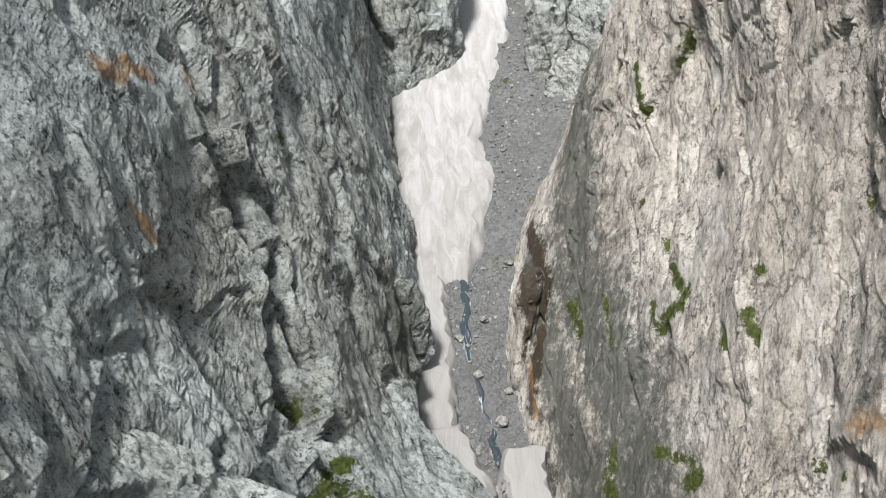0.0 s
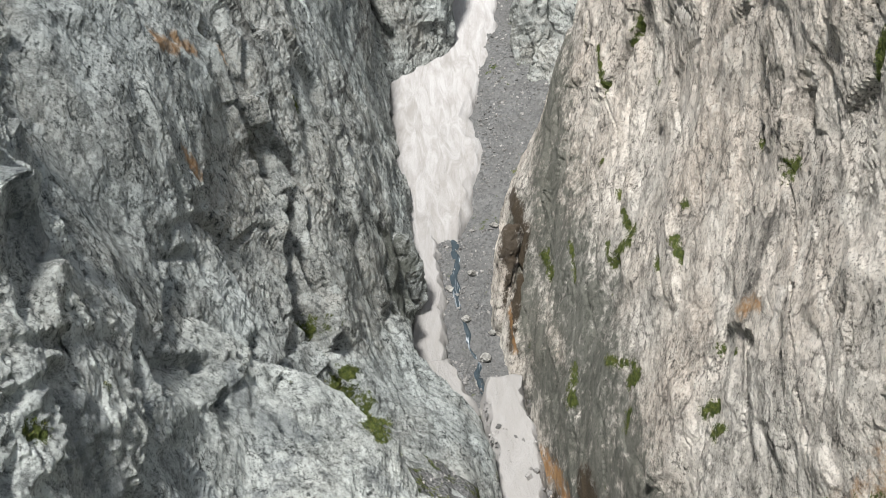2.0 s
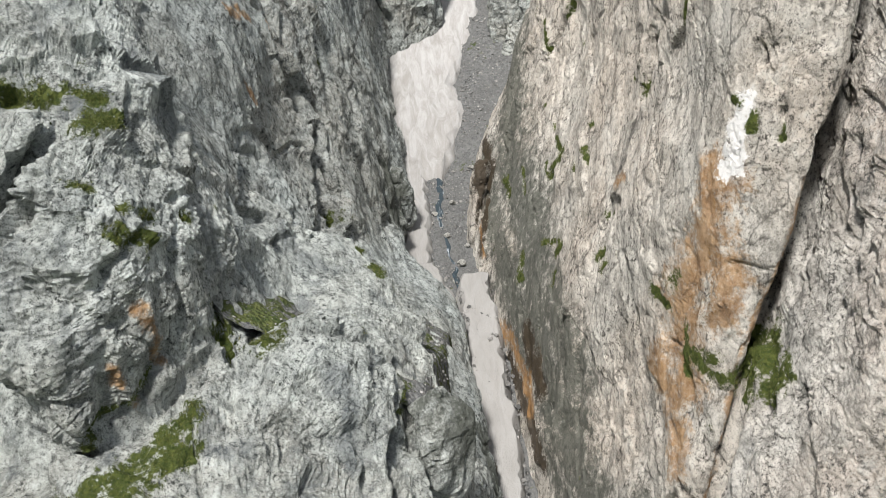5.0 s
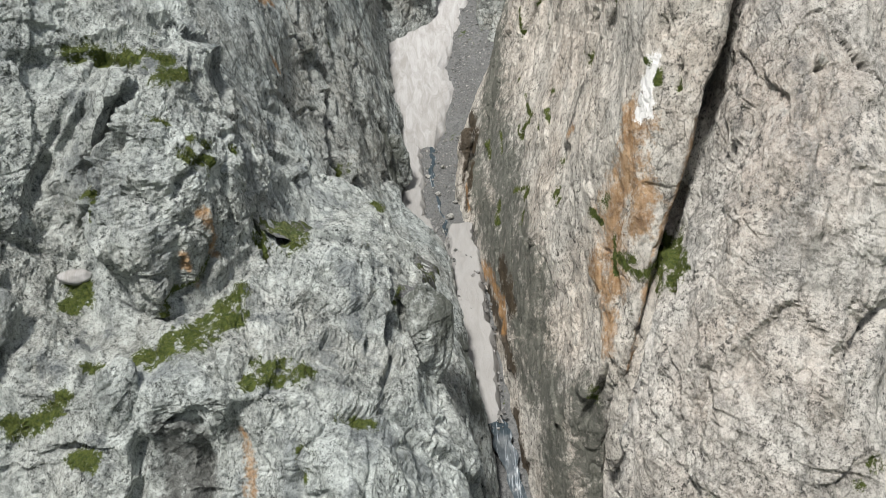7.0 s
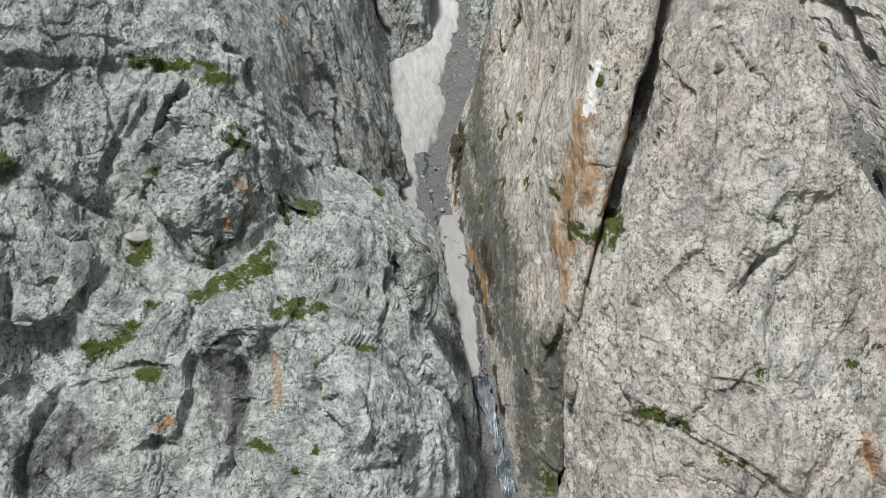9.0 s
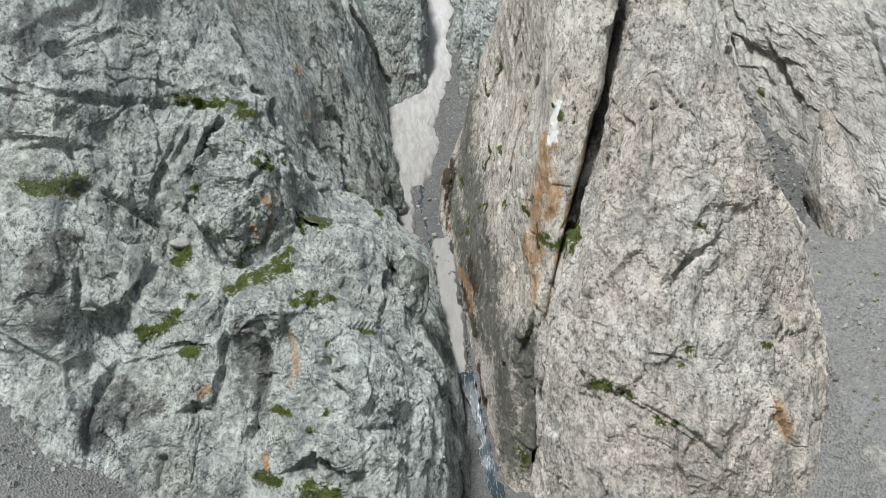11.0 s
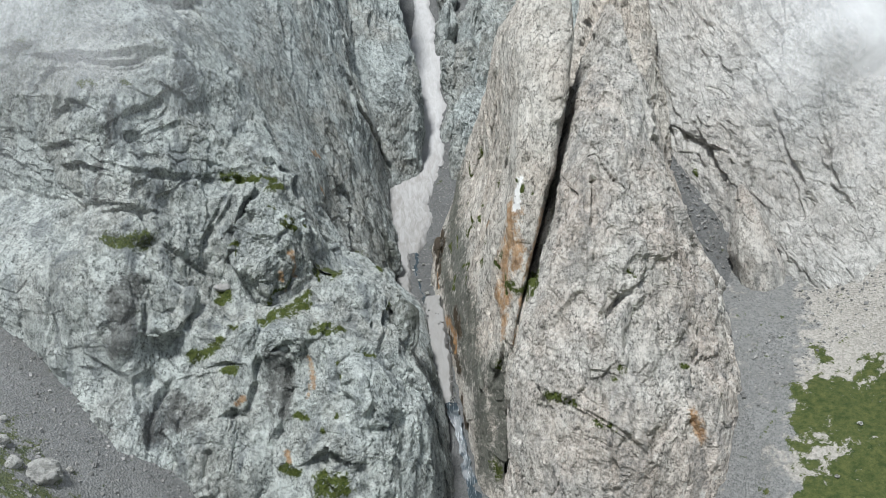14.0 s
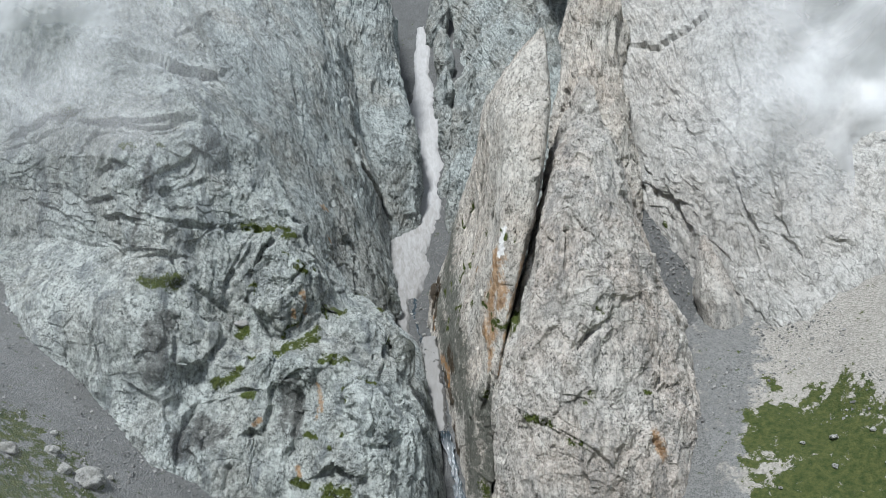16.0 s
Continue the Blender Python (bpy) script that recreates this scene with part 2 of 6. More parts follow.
# ---- building helpers ----
def linked(name, verts, faces, material, parent=None, attributes=None, flat=False, lid=None):
    me = bpy.data.meshes.new(name)
    sizes = np.full(len(faces), faces.shape[1])
    loops = faces.ravel()
    if lid is not None:
        sizes, loops = np.r_[sizes, np.full(len(lid), 3)], np.r_[loops, lid.ravel()]
    me.vertices.add(len(verts))
    me.vertices.foreach_set("co", np.ascontiguousarray(verts, dtype=np.float32).ravel())
    me.loops.add(len(loops))
    me.loops.foreach_set("vertex_index", np.ascontiguousarray(loops, dtype=np.int32))
    me.polygons.add(len(sizes))
    me.polygons.foreach_set("loop_start", np.r_[0, np.cumsum(sizes)[:-1]].astype(np.int32))
    me.polygons.foreach_set("loop_total", sizes.astype(np.int32))
    me.polygons.foreach_set("use_smooth", np.full(len(sizes), not flat))
    for key, values in (attributes or {}).items():
        layer = me.attributes.new(key, "FLOAT", "POINT")
        layer.data.foreach_set("value", np.ascontiguousarray(values, dtype=np.float32))
    me.update(calc_edges=True)
    me.validate()
    me.materials.append(material)
    ob = new(name, me)
    ob.parent = parent
    return ob


def curve_through(p, t):
    """Catmull-Rom through the rows of p at the parameters t (0 to len - 1)."""
    n = len(p)
    i = np.clip(np.floor(t).astype(int), 0, n - 2)
    f = (t - i).reshape((-1,) + (1,) * (p.ndim - 1))
    a, b, c, d = p[np.maximum(i - 1, 0)], p[i], p[i + 1], p[np.minimum(i + 2, n - 1)]
    return b + 0.5 * f * (c - a + f * (2 * a - 5 * b + 4 * c - d + f * (3 * (b - c) + d - a)))


def even(p, spacing, coarse=None):
    """Parameters along the first axis of p at steps of even length; above the height given as coarse the steps are three times as long."""
    fine = np.linspace(0, len(p) - 1, 40 * len(p))
    q = curve_through(p, fine)
    step = np.sqrt(((q[1:] - q[:-1]) ** 2).sum(-1))
    step = step.reshape(len(step), -1).mean(1)
    if coarse is not None:
        z = q[1:, ..., 2].reshape(len(step), -1).mean(1)
        step = step * (1 - 0.66 * smooth(coarse, coarse + 10, z))
    s = np.r_[0, np.cumsum(step)]
    return np.interp(np.linspace(0, s[-1], int(s[-1] / spacing)), s, fine)


def loft(levels, spacing, coarse=12):
    """A cliff's base shape from its contour lines: rows of (height, (x, y), (x, y), ...)."""
    net = np.array([[(x, y, z) for x, y in row] for z, *row in levels], float)
    low = net[net[:, 0, 2] < coarse + 12].swapaxes(0, 1) if (net[:, 0, 2] < coarse + 12).sum() > 1 else net.swapaxes(0, 1)
    cols = curve_through(net.swapaxes(0, 1), even(low, spacing)).swapaxes(0, 1)
    return curve_through(cols, even(cols, spacing, coarse))


def grid_faces(nv, nu, closed=False):
    idx = np.arange(nv * nu).reshape(nv, nu)
    quads = np.stack([idx[:-1, :-1], idx[:-1, 1:], idx[1:, 1:], idx[1:, :-1]], -1).reshape(-1, 4)
    if closed:
        back = np.stack([idx[:-1, -1], idx[:-1, 0], idx[1:, 0], idx[1:, -1]], -1)
        quads = np.concatenate([quads, back])
    return quads


def grid_normals(g):
    du, dv = np.gradient(g, axis=1), np.gradient(g, axis=0)
    n = np.cross(du, dv)
    return n / (np.linalg.norm(n, axis=2, keepdims=True) + 1e-9)


def stroke_near(p, n, points):
    """How far the points p with normals n lie from a broken line, across the surface, how far along it (0 to 1) they are, and whether above it (1) or below (-1)."""
    best, along, above = np.full(len(p), 1e9), np.zeros(len(p)), np.zeros(len(p))
    q = np.array(points, float)
    for k in range(max(len(q) - 1, 1)):
        a, b = q[k], q[min(k + 1, len(q) - 1)]
        ab = b - a
        t = np.clip(((p - a) @ ab) / (ab @ ab + 1e-9), 0, 1)
        off = p - a - t[:, None] * ab
        out = (off * n).sum(1)
        off = off - 0.85 * out[:, None] * n
        d = np.sqrt((off**2).sum(1))
        over = np.cross(np.broadcast_to(ab, n.shape), n)
        over = np.sign((off * over).sum(1) * over[:, 2])
        above = np.where(d < best, over, above)
        along = np.where(d < best, (k + t) / max(len(q) - 1, 1), along)
        best = np.minimum(best, d)
    return best, along, above


MARKS = ("moss", "ochre", "wet", "white", "algae", "brown")


def rock(name, levels, material, label, spacing=0.3, seed=1, grain=(0, 0, 1), stretch=2.0, rough=1.0, back=(0, 60), cracks=(), marks=(), parent=None, fissured=0.5, ledges=0.3):
    """A rock mass: contour loft, broken by beds, facets and joints, with carved cracks, marked stains and painted crack
    shade.
    """
    g = loft(levels, spacing)
    span = np.linalg.norm(g[:, -1] - g[:, 0], axis=1)
    behind = g[:, -1] * 0.5 + g[:, 0] * 0.5 + np.array([back[0], back[1], 0.0]) * (span / span.max())[:, None]
    nv, nu, _ = g.shape
    n = grid_normals(g).reshape(-1, 3)
    p = g.reshape(-1, 3)
    if ((np.array([0, -70, 10]) - p) * n).sum(1).mean() < 0:
        n = -n
    axis = np.array(grain, float) / np.linalg.norm(grain)
    q = p - (1 - 1 / stretch) * (p @ axis)[:, None] * axis
    warp = np.stack([fbm(p / 4.0, 2, seed + 40), fbm(p / 4.0 + 31, 2, seed + 41), fbm(p / 4.0 + 57, 2, seed + 42)], 1)
    broken = np.clip(0.6 + 0.6 * vnoise(p / 8.0 + 3, seed + 60) + 0.3 * vnoise(p / 3.0, seed + 61), 0.2, 1.2)

    def creased(size, k, bend):
        return np.abs(vnoise((q + bend * warp) / size + k, seed + k)) - 0.3

    d = 0.4 * fbm(p / 13.0, 2, seed) + 0.6 * creased(10.0, 3, 0.8)
    d = d + 1.1 * planes((q + 0.25 * warp) / 6.5, seed + 13) + 0.6 * planes((q + 0.12 * warp) / 2.8 + 3, seed + 14)
    # blocks split by joints, each set back or proud of its neighbours
    for size, high, deep, k in ((4.6, 1.5, 0.4, 11), (2.1, 0.75, 0.22, 21), (1.0, 0.36, 0.1, 31)):
        f, e = facets((q + 0.16 * size * warp) / size, seed + k, 0.45 / size)
        some = smooth(-0.1, 0.35, vnoise(p / (1.6 * size) + 7, seed + k + 5))
        d = d + high * (0.45 + 0.55 * broken) * f - deep * some * (1 - smooth(0.01, 0.07, e))
    d = d + broken * (0.3 * planes(p / 0.66 + 7, seed + 16) + 0.14 * planes(p / 0.33 + 9, seed + 17))
    # beds: each one leans out over the one below
    bed = (p[:, 2] + 0.25 * p[:, 0] + 1.4 * warp[:, 0] + 0.5 * planes(p / 3.0, seed + 18)) / 2.6
    k = np.floor(bed)
    d = d + ledges * hash3(k.astype(np.int64), 0, 0, seed) * smooth(-0.2, 0.5, vnoise(p / 6.0 + 11, seed + 64)) * (1.3 * (1 - (bed - k)) * smooth(0.0, 0.12, bed - k) - 0.5)
    # joints along the beds
    across = p - (1 - 1 / 6.0) * (p @ axis)[:, None] * axis
    for size, k, width, depth in ((5.0, 51, 0.028, 0.9), (2.2, 53, 0.05, 0.5)):
        line = np.abs(vnoise((across + 0.12 * warp) / size, seed + k))
        some = smooth(0.05, 0.3, vnoise(p / (1.4 * size), seed + k + 1))
        d = d - fissured * depth * some * (1 - smooth(0.0, width, line))
    d = d - 0.4
    d = d * rough
    for width, depth, *line in (*cracks, *OPEN_JOINTS):
        width = max(0.85 * width, 0.45)
        depth = min(depth, (1.5 if width < 0.55 else 2.8) * width)
        lo, hi = np.min(line, axis=0) - 3 * width - 3, np.max(line, axis=0) + 3 * width + 3
        near = np.where(((p > lo) & (p < hi)).all(1))[0]
        if len(near):
            wob = 0.6 * width * vnoise(p[near] / 1.8, seed + 91)
            dist, along, above = stroke_near(p[near], n[near], line)
            taper = np.clip(6 * np.minimum(along + 0.06, 1.06 - along), 0, 1)
            d[near] -= depth * taper * (1 - smooth(0.1, 1.15, (dist + wob) / width))
            d[near] += 0.3 * min(depth, 1.6) * taper * above * np.exp(-dist / 1.6) * smooth(0.1, 0.6, dist)
    for high, deep, *line in ROOFS:
        lo, hi = np.min(line, axis=0) - high - 3, np.max(line, axis=0) + high + 3
        near = np.where(((p > lo) & (p < hi)).all(1))[0]
        if len(near):
            dist, along, above = stroke_near(p[near], n[near], line)
            side = above * dist + 0.25 * vnoise(p[near] / 1.5, seed + 92)
            taper = np.clip(5 * np.minimum(along + 0.1, 1.1 - along), 0, 1)
            under = smooth(-0.25, 0.25, -side) * np.clip(1 + side / high, 0, 1)
            d[near] += taper * deep * (0.3 * smooth(0, 0.4, side) * np.exp(-dist / 1.2) - under)
    attributes = {}
    for key in MARKS:
        m = np.zeros(len(p))
        for kind, radius, *line in (*marks, *STAINS_AND_SHADE):
            if kind == key:
                lo, hi = np.min(line, axis=0) - 3 * radius - 2, np.max(line, axis=0) + 3 * radius + 2
                near = np.where(((p > lo) & (p < hi)).all(1))[0]
                if len(near):
                    dist, _, _ = stroke_near(p[near], n[near], line)
                    m[near] = np.maximum(m[near], 1 - smooth(0.0, 2.3 * radius, dist))
        attributes[key] = m
    shake = np.random.default_rng(seed).normal(0, 0.03, (len(p), 3))
    out = p + n * d[:, None] + shake * rough
    # the far side, behind the shown face, and a lid
    faces = grid_faces(nv, nu)
    idx = np.arange(nv * nu).reshape(nv, nu)
    far = nv * nu + np.arange(nv)
    for a, b in ((idx[:, -1], far), (far, idx[:, 0])):
        faces = np.concatenate([faces, np.stack([a[:-1], b[:-1], b[1:], a[1:]], -1)])
    lid = np.stack([idx[0, 1:], idx[0, :-1], np.full(nu - 1, far[0]), np.full(nu - 1, far[0])], -1)
    verts = np.concatenate([out, behind.reshape(-1, 3)])
    attributes = {k: np.r_[v, np.zeros(nv)] for k, v in attributes.items()}
    ob = linked(name, verts, faces, material, parent, attributes, flat=True, lid=lid[:, :3])
    if parent is None:
        tagged(ob, label, "cliff")
    else:
        ob["label"] = label
    return ob, out, n, attributes


# ---- rock masses, by their contour lines (height, then plan points) ----
buttress = [
    (29, (31.6, 36), (30.9, 34), (30.6, 32.5), (30.5, 31), (30.7, 30.1), (31.2, 30.1), (31.7, 31), (32.1, 35)),
    (16, (30.1, 60), (24.1, 52), (22.1, 42), (21.7, 32), (23.3, 25.1), (27.2, 21.6), (31.1, 22.1), (33.1, 34)),
    (4, (28.1, 74), (21.1, 62), (20.7, 48), (20.7, 32.1), (22, 20.2), (24.8, 15.6), (29.1, 15.6), (31.1, 30.1)),
    (-8, (26.1, 88), (18.8, 74), (20.4, 52), (20.7, 32), (21.1, 17.1), (22.7, 13.5), (26.5, 13.1), (28.5, 26.1)),
    (-18, (22.9, 88), (16, 74.9), (17.7, 49.9), (18.5, 30), (18.6, 20), (20.3, 14), (24.2, 12.1), (25.9, 24.1)),
    (-26, (19.9, 87.9), (13, 75.9), (14.7, 55.9), (16.7, 32), (18.5, 19.1), (20.2, 14.1), (22.1, 12.7), (23.7, 22.2)),
    (-34, (17, 84), (11.1, 71), (12.5, 57), (15.1, 33.1), (18.3, 18.3), (19.2, 13.2), (20.8, 12.2), (21.9, 22.2)),
    (-44, (16.1, 80), (10.6, 68), (12.1, 54.1), (14.2, 31.1), (16, 19.8), (18.2, 16.7), (20.7, 16.2), (21.1, 24.1)),
    (-66, (16.2, 80), (10.7, 66), (12.1, 48.1), (14, 28.1), (16.3, 18.2), (18, 15.2), (20.3, 14.6), (21.2, 24.1)),
]
rock_tower = [
    (20, (38.9, 33.7), (38.7, 31.3), (39, 30.5), (39.4, 30.2), (39.9, 30.5), (40.4, 31), (40.8, 32), (41.3, 34)),
    (12, (36.7, 37.7), (35.7, 27.7), (36.4, 24.7), (37.7, 23.6), (39.5, 24), (41.5, 26), (43.1, 32), (44.6, 42)),
    (4, (33, 33.6), (32, 19.5), (32.9, 16.1), (35.9, 15.4), (39.2, 16.7), (43.2, 20.1), (45.8, 28), (48.6, 42)),
    (-8, (29.7, 29.5), (28.5, 11.4), (29.4, 6.8), (32.9, 7), (38, 8.9), (44.4, 14), (48.6, 24), (53, 42)),
    (-18, (27, 27.4), (25.6, 8.3), (26.4, 3.5), (31.3, 2), (37.4, 2.1), (44.8, 7.8), (50.9, 20), (56.9, 40)),
    (-26, (24.1, 25.4), (22.4, 6.3), (24.8, 1.4), (30.4, -0.8), (37.7, 0), (46.8, 4.8), (54.1, 14), (58.7, 32)),
    (-34, (21.8, 23.3), (20.6, 5.7), (23.5, -0.8), (29.9, -4.7), (37, -2.7), (47.1, 0.6), (54.5, 9.2), (60.1, 25.9)),
    (-44, (20.7, 23.1), (20, 4.9), (22.9, -4.3), (29.7, -7), (37.7, -7.3), (46.4, -4.1), (54.4, 2.7), (60.2, 19.8)),
    (-66, (20.7, 19.1), (20.1, 2.8), (22.6, -6.7), (29.4, -9), (37.8, -9.8), (47.1, -7.9), (55.6, -0.5), (62.3, 15.7)),
]
limestone_flank = [
    (90, (-18, 156), (-24, 142), (-32, 130), (-37.9, 122), (-43.9, 114), (-49.9, 108), (-58, 104), (-68, 100)),
    (52, (-10, 130), (-14, 116), (-18.9, 104), (-23.9, 96), (-27.9, 88), (-32.9, 80), (-39.9, 72), (-48, 66)),
    (30, (-5.9, 120), (-8.9, 104), (-12.9, 90), (-16.9, 80), (-20.9, 72), (-24.9, 64), (-29.9, 56), (-35.9, 50)),
    (12, (-2.9, 112), (-5.9, 96), (-8.9, 80), (-12.9, 68), (-16.8, 58), (-19.8, 50), (-23.9, 43.1), (-27.9, 38.1)),
    (2, (0.1, 108), (-2.9, 92), (-5.9, 76), (-10.3, 62), (-13.7, 52), (-16.5, 44), (-20, 38.2), (-22.4, 33.6)),
    (-8, (1.6, 106), (-0.4, 90), (-3.3, 74), (-7.3, 56), (-10.5, 45), (-12.5, 38.1), (-15.7, 31.3), (-17.9, 24.1)),
    (-15, (2.6, 104), (1.1, 88), (-0.5, 73.9), (-4.1, 56), (-7.9, 48.1), (-9.9, 39), (-11.7, 31.5), (-11.8, 21.1)),
    (-22, (3.5, 102), (3.1, 86), (1.4, 69.1), (-1.6, 54.1), (-5.8, 42.7), (-6.9, 35.6), (-8.5, 30.5), (-9.6, 17.1)),
    (-30, (4.5, 98), (4.4, 82), (2.8, 64), (1.6, 54.5), (-0.3, 44), (-2.5, 34), (-4.1, 24), (-6.1, 14)),
    (-36, (5.2, 90), (3.6, 72), (1.6, 59), (8.3, 52.3), (7.2, 45), (6.4, 36), (5, 28), (3.4, 18)),
    (-44, (6.7, 88), (4.4, 72), (2.4, 59), (9, 52), (9.2, 45), (9.4, 36), (9.6, 28), (8, 16)),
    (-66, (6.7, 88), (6.7, 74), (6.7, 63), (10, 53), (11, 44), (12, 35), (13.5, 25), (12, 16)),
]
cliff_low = [
    (-24, (-2, 34), (-5, 28.5), (-9, 24), (-10.3, 14.5), (-12.9, 11), (-17.3, 11.6), (-24.2, 11.8), (-28.6, 7.7), (-36.6, 0.9), (-48.7, 3.6), (-67.8, 13.9)),
    (-29, (2.5, 31), (0.6, 19.5), (-2.6, 15), (-4.6, 5.4), (-8.4, 1.6), (-14.2, 1.7), (-22, 4.4), (-28.6, 2.2), (-37.4, -0.8), (-49.6, 4.1), (-67.7, 14)),
    (-32, (3.5, 25.8), (2.5, 11.8), (-0.6, 5.7), (-4, 1), (-8.6, 0.4), (-14.5, 0.9), (-21.5, 2), (-28.6, 2.7), (-38.1, -0.3), (-49.7, 4.1), (-67.7, 14.1)),
    (-36, (4.8, 25.9), (3.8, 10.8), (1, 0.6), (-2.4, -3.5), (-8.9, -0.6), (-14.8, 1.6), (-21.3, 0.4), (-29.4, 1.4), (-39.6, -0.3), (-51.7, 5.1), (-67.7, 13.1)),
    (-44, (8.9, 25.9), (7.7, 11.9), (3.8, -0.2), (-3.1, -6.1), (-11.4, -3.1), (-16.3, -2.2), (-21.2, -3.6), (-28.4, -2.9), (-37.6, -4), (-49.7, 0), (-65.7, 6)),
    (-66, (12.6, 23.9), (11.3, 12), (6.2, -3.9), (-2.5, -9.6), (-11.5, -8.4), (-17.4, -7), (-23.4, -6.9), (-29.5, -6.9), (-38.6, -8), (-49.7, -6), (-65.7, -2)),
]
cliff_high = [
    (90, (-72, 128), (-72, 122), (-74, 116), (-77, 110), (-81, 104), (-84, 100), (-88, 97), (-93, 95), (-104, 95), (-114, 98), (-130, 108)),
    (52, (-50, 92), (-50, 84), (-51, 76), (-53, 70), (-56, 66), (-59, 62), (-62, 58), (-66, 56), (-74, 56), (-84.1, 60), (-100.1, 70)),
    (30, (-36, 70), (-36, 62), (-37, 56), (-39, 50), (-42.1, 46), (-45.1, 42), (-48.1, 38.1), (-52.1, 36), (-60, 36), (-70.1, 41.9), (-88.1, 53.9)),
    (12, (-26, 54), (-25, 46), (-25, 40), (-26.1, 36), (-28.1, 31), (-30.1, 25), (-32.1, 21.1), (-38.1, 20.1), (-47, 20.2), (-58.1, 27.9), (-78.1, 41.8)),
    (2, (-22, 44), (-20, 36), (-20.1, 32), (-21.1, 30), (-23.1, 28), (-26.2, 24), (-29.2, 17.7), (-34.1, 16.4), (-43.2, 13.1), (-55.4, 23.4), (-75.2, 35.6)),
    (-8, (-17.1, 37.9), (-15, 27.9), (-15.1, 23), (-16.6, 20), (-19.2, 18.9), (-22.2, 18.4), (-26.3, 16.7), (-30.1, 13), (-39.3, 9.6), (-53.5, 21.1), (-73.2, 31.5)),
    (-12, (-14.1, 33.9), (-13, 23.9), (-13.5, 18.9), (-15.2, 16.5), (-17.9, 15.4), (-20.9, 15.2), (-25.6, 14.1), (-30.3, 11.6), (-38, 9), (-52.1, 19.4), (-72.1, 29.6)),
    (-18, (-9.5, 34), (-10.2, 28), (-10.4, 20), (-12.6, 14.2), (-15.9, 12.9), (-20.2, 12.2), (-25.6, 12.8), (-29.5, 8.5), (-36, 5), (-49.9, 7.5), (-69.9, 19.7)),
]
head_block = [
    (-7.8, (-15.7, 20.5), (-15.7, 20.5), (-15.7, 20.4), (-15.7, 20.5), (-15.7, 20.5), (-15.7, 20.5), (-15.7, 20.5)),
    (-8.2, (-12.9, 23.8), (-13.7, 20.8), (-14.7, 19), (-15.9, 18.2), (-17.3, 18.5), (-18.1, 19.9), (-18.2, 22.9)),
    (-11, (-12.9, 24.8), (-13.4, 19.3), (-14.2, 15.1), (-15.9, 12.7), (-18.4, 12.6), (-19.7, 14.4), (-20, 19.9)),
    (-15, (-10.7, 23.8), (-11.5, 17.7), (-12.4, 13.1), (-15.3, 9.8), (-19.4, 10.7), (-22, 12.6), (-22.4, 17.9)),
    (-20, (-9.1, 22.8), (-10.1, 15.8), (-12.3, 10.7), (-15.9, 7.8), (-20, 7.7), (-22.4, 9.2), (-23, 15.8)),
    (-22.8, (-10, 21), (-11.8, 14.2), (-13.6, 10.4), (-16.2, 8.2), (-18.6, 8.3), (-20.6, 10), (-21, 16)),
    (-24.6, (-11, 21), (-13, 14.5), (-14.6, 10.2), (-16.4, 7.7), (-17.6, 8.1), (-18.8, 10), (-19.5, 16)),
    (-26.8, (-12, 21), (-13.8, 15), (-15.4, 11), (-16.5, 8.6), (-17.2, 9.2), (-18, 11), (-18.6, 16)),
]
nose_block = [
    (-22.9, (-4.6, 17.2), (-4.6, 17.2), (-4.6, 17.2), (-4.6, 17.2), (-4.6, 17.2), (-4.6, 17.2), (-4.6, 17.2)),
    (-23.3, (-3.4, 19), (-3.0, 17.6), (-3.8, 16.2), (-5.0, 15.5), (-6.2, 15.3), (-7.2, 16.2), (-6.2, 18.8)),
    (-24.5, (-2.2, 21.5), (-1.4, 17.4), (-3.2, 14.2), (-5.6, 12.9), (-7.6, 12.6), (-8.8, 14.4), (-8.0, 18.6)),
    (-26.5, (-0.4, 24), (0.6, 17), (-2.4, 12.2), (-5.7, 10.4), (-8.4, 9.7), (-9.6, 11.6), (-9.4, 18)),
    (-30, (2.0, 26.5), (2.1, 15.8), (-1.3, 10.2), (-5, 7.5), (-8.5, 6.1), (-10.1, 8.2), (-10.6, 15)),
    (-34, (3.7, 28), (3.5, 15.5), (0.1, 8.6), (-4, 6), (-8.5, 5), (-10.5, 7.8), (-11, 15)),
]
back_pinnacle = [
    (62, (47, 68), (47.5, 65), (49.5, 63.5), (52, 64.5), (53, 68)),
    (40, (43.5, 68), (45, 62), (49.5, 59.5), (53.5, 61), (56, 70)),
    (24, (41, 66), (43, 58), (48.5, 55.5), (54, 58), (58, 70)),
    (5, (37, 60), (41, 50), (48.5, 47.5), (55.5, 52), (61, 68)),
    (-26, (36, 56), (41, 45), (48.5, 42), (56, 46), (62, 60)),
]
rock_fin = [
    (-11, (64.2, 33), (63.2, 32), (62.6, 30.6), (62.8, 29.6), (63.6, 29.2), (64.6, 30), (65.2, 33)),
    (-15, (63.4, 33), (62.2, 31), (62, 28.8), (62.8, 27.4), (64.8, 27), (66.6, 28.4), (67.6, 33)),
    (-22, (62, 32), (61.6, 28), (62.2, 25.6), (64.2, 24), (66.9, 23.8), (69.2, 26), (71, 32)),
    (-26, (62.6, 30), (62.8, 26), (63.8, 24), (66, 22.8), (68.4, 23), (70.4, 25.4), (72, 30)),
    (-33, (63.5, 29), (64, 25), (65.2, 22.8), (67, 22), (69, 22.4), (71, 25), (73, 29)),
]
limestone_cliff = cliff_high + cliff_low
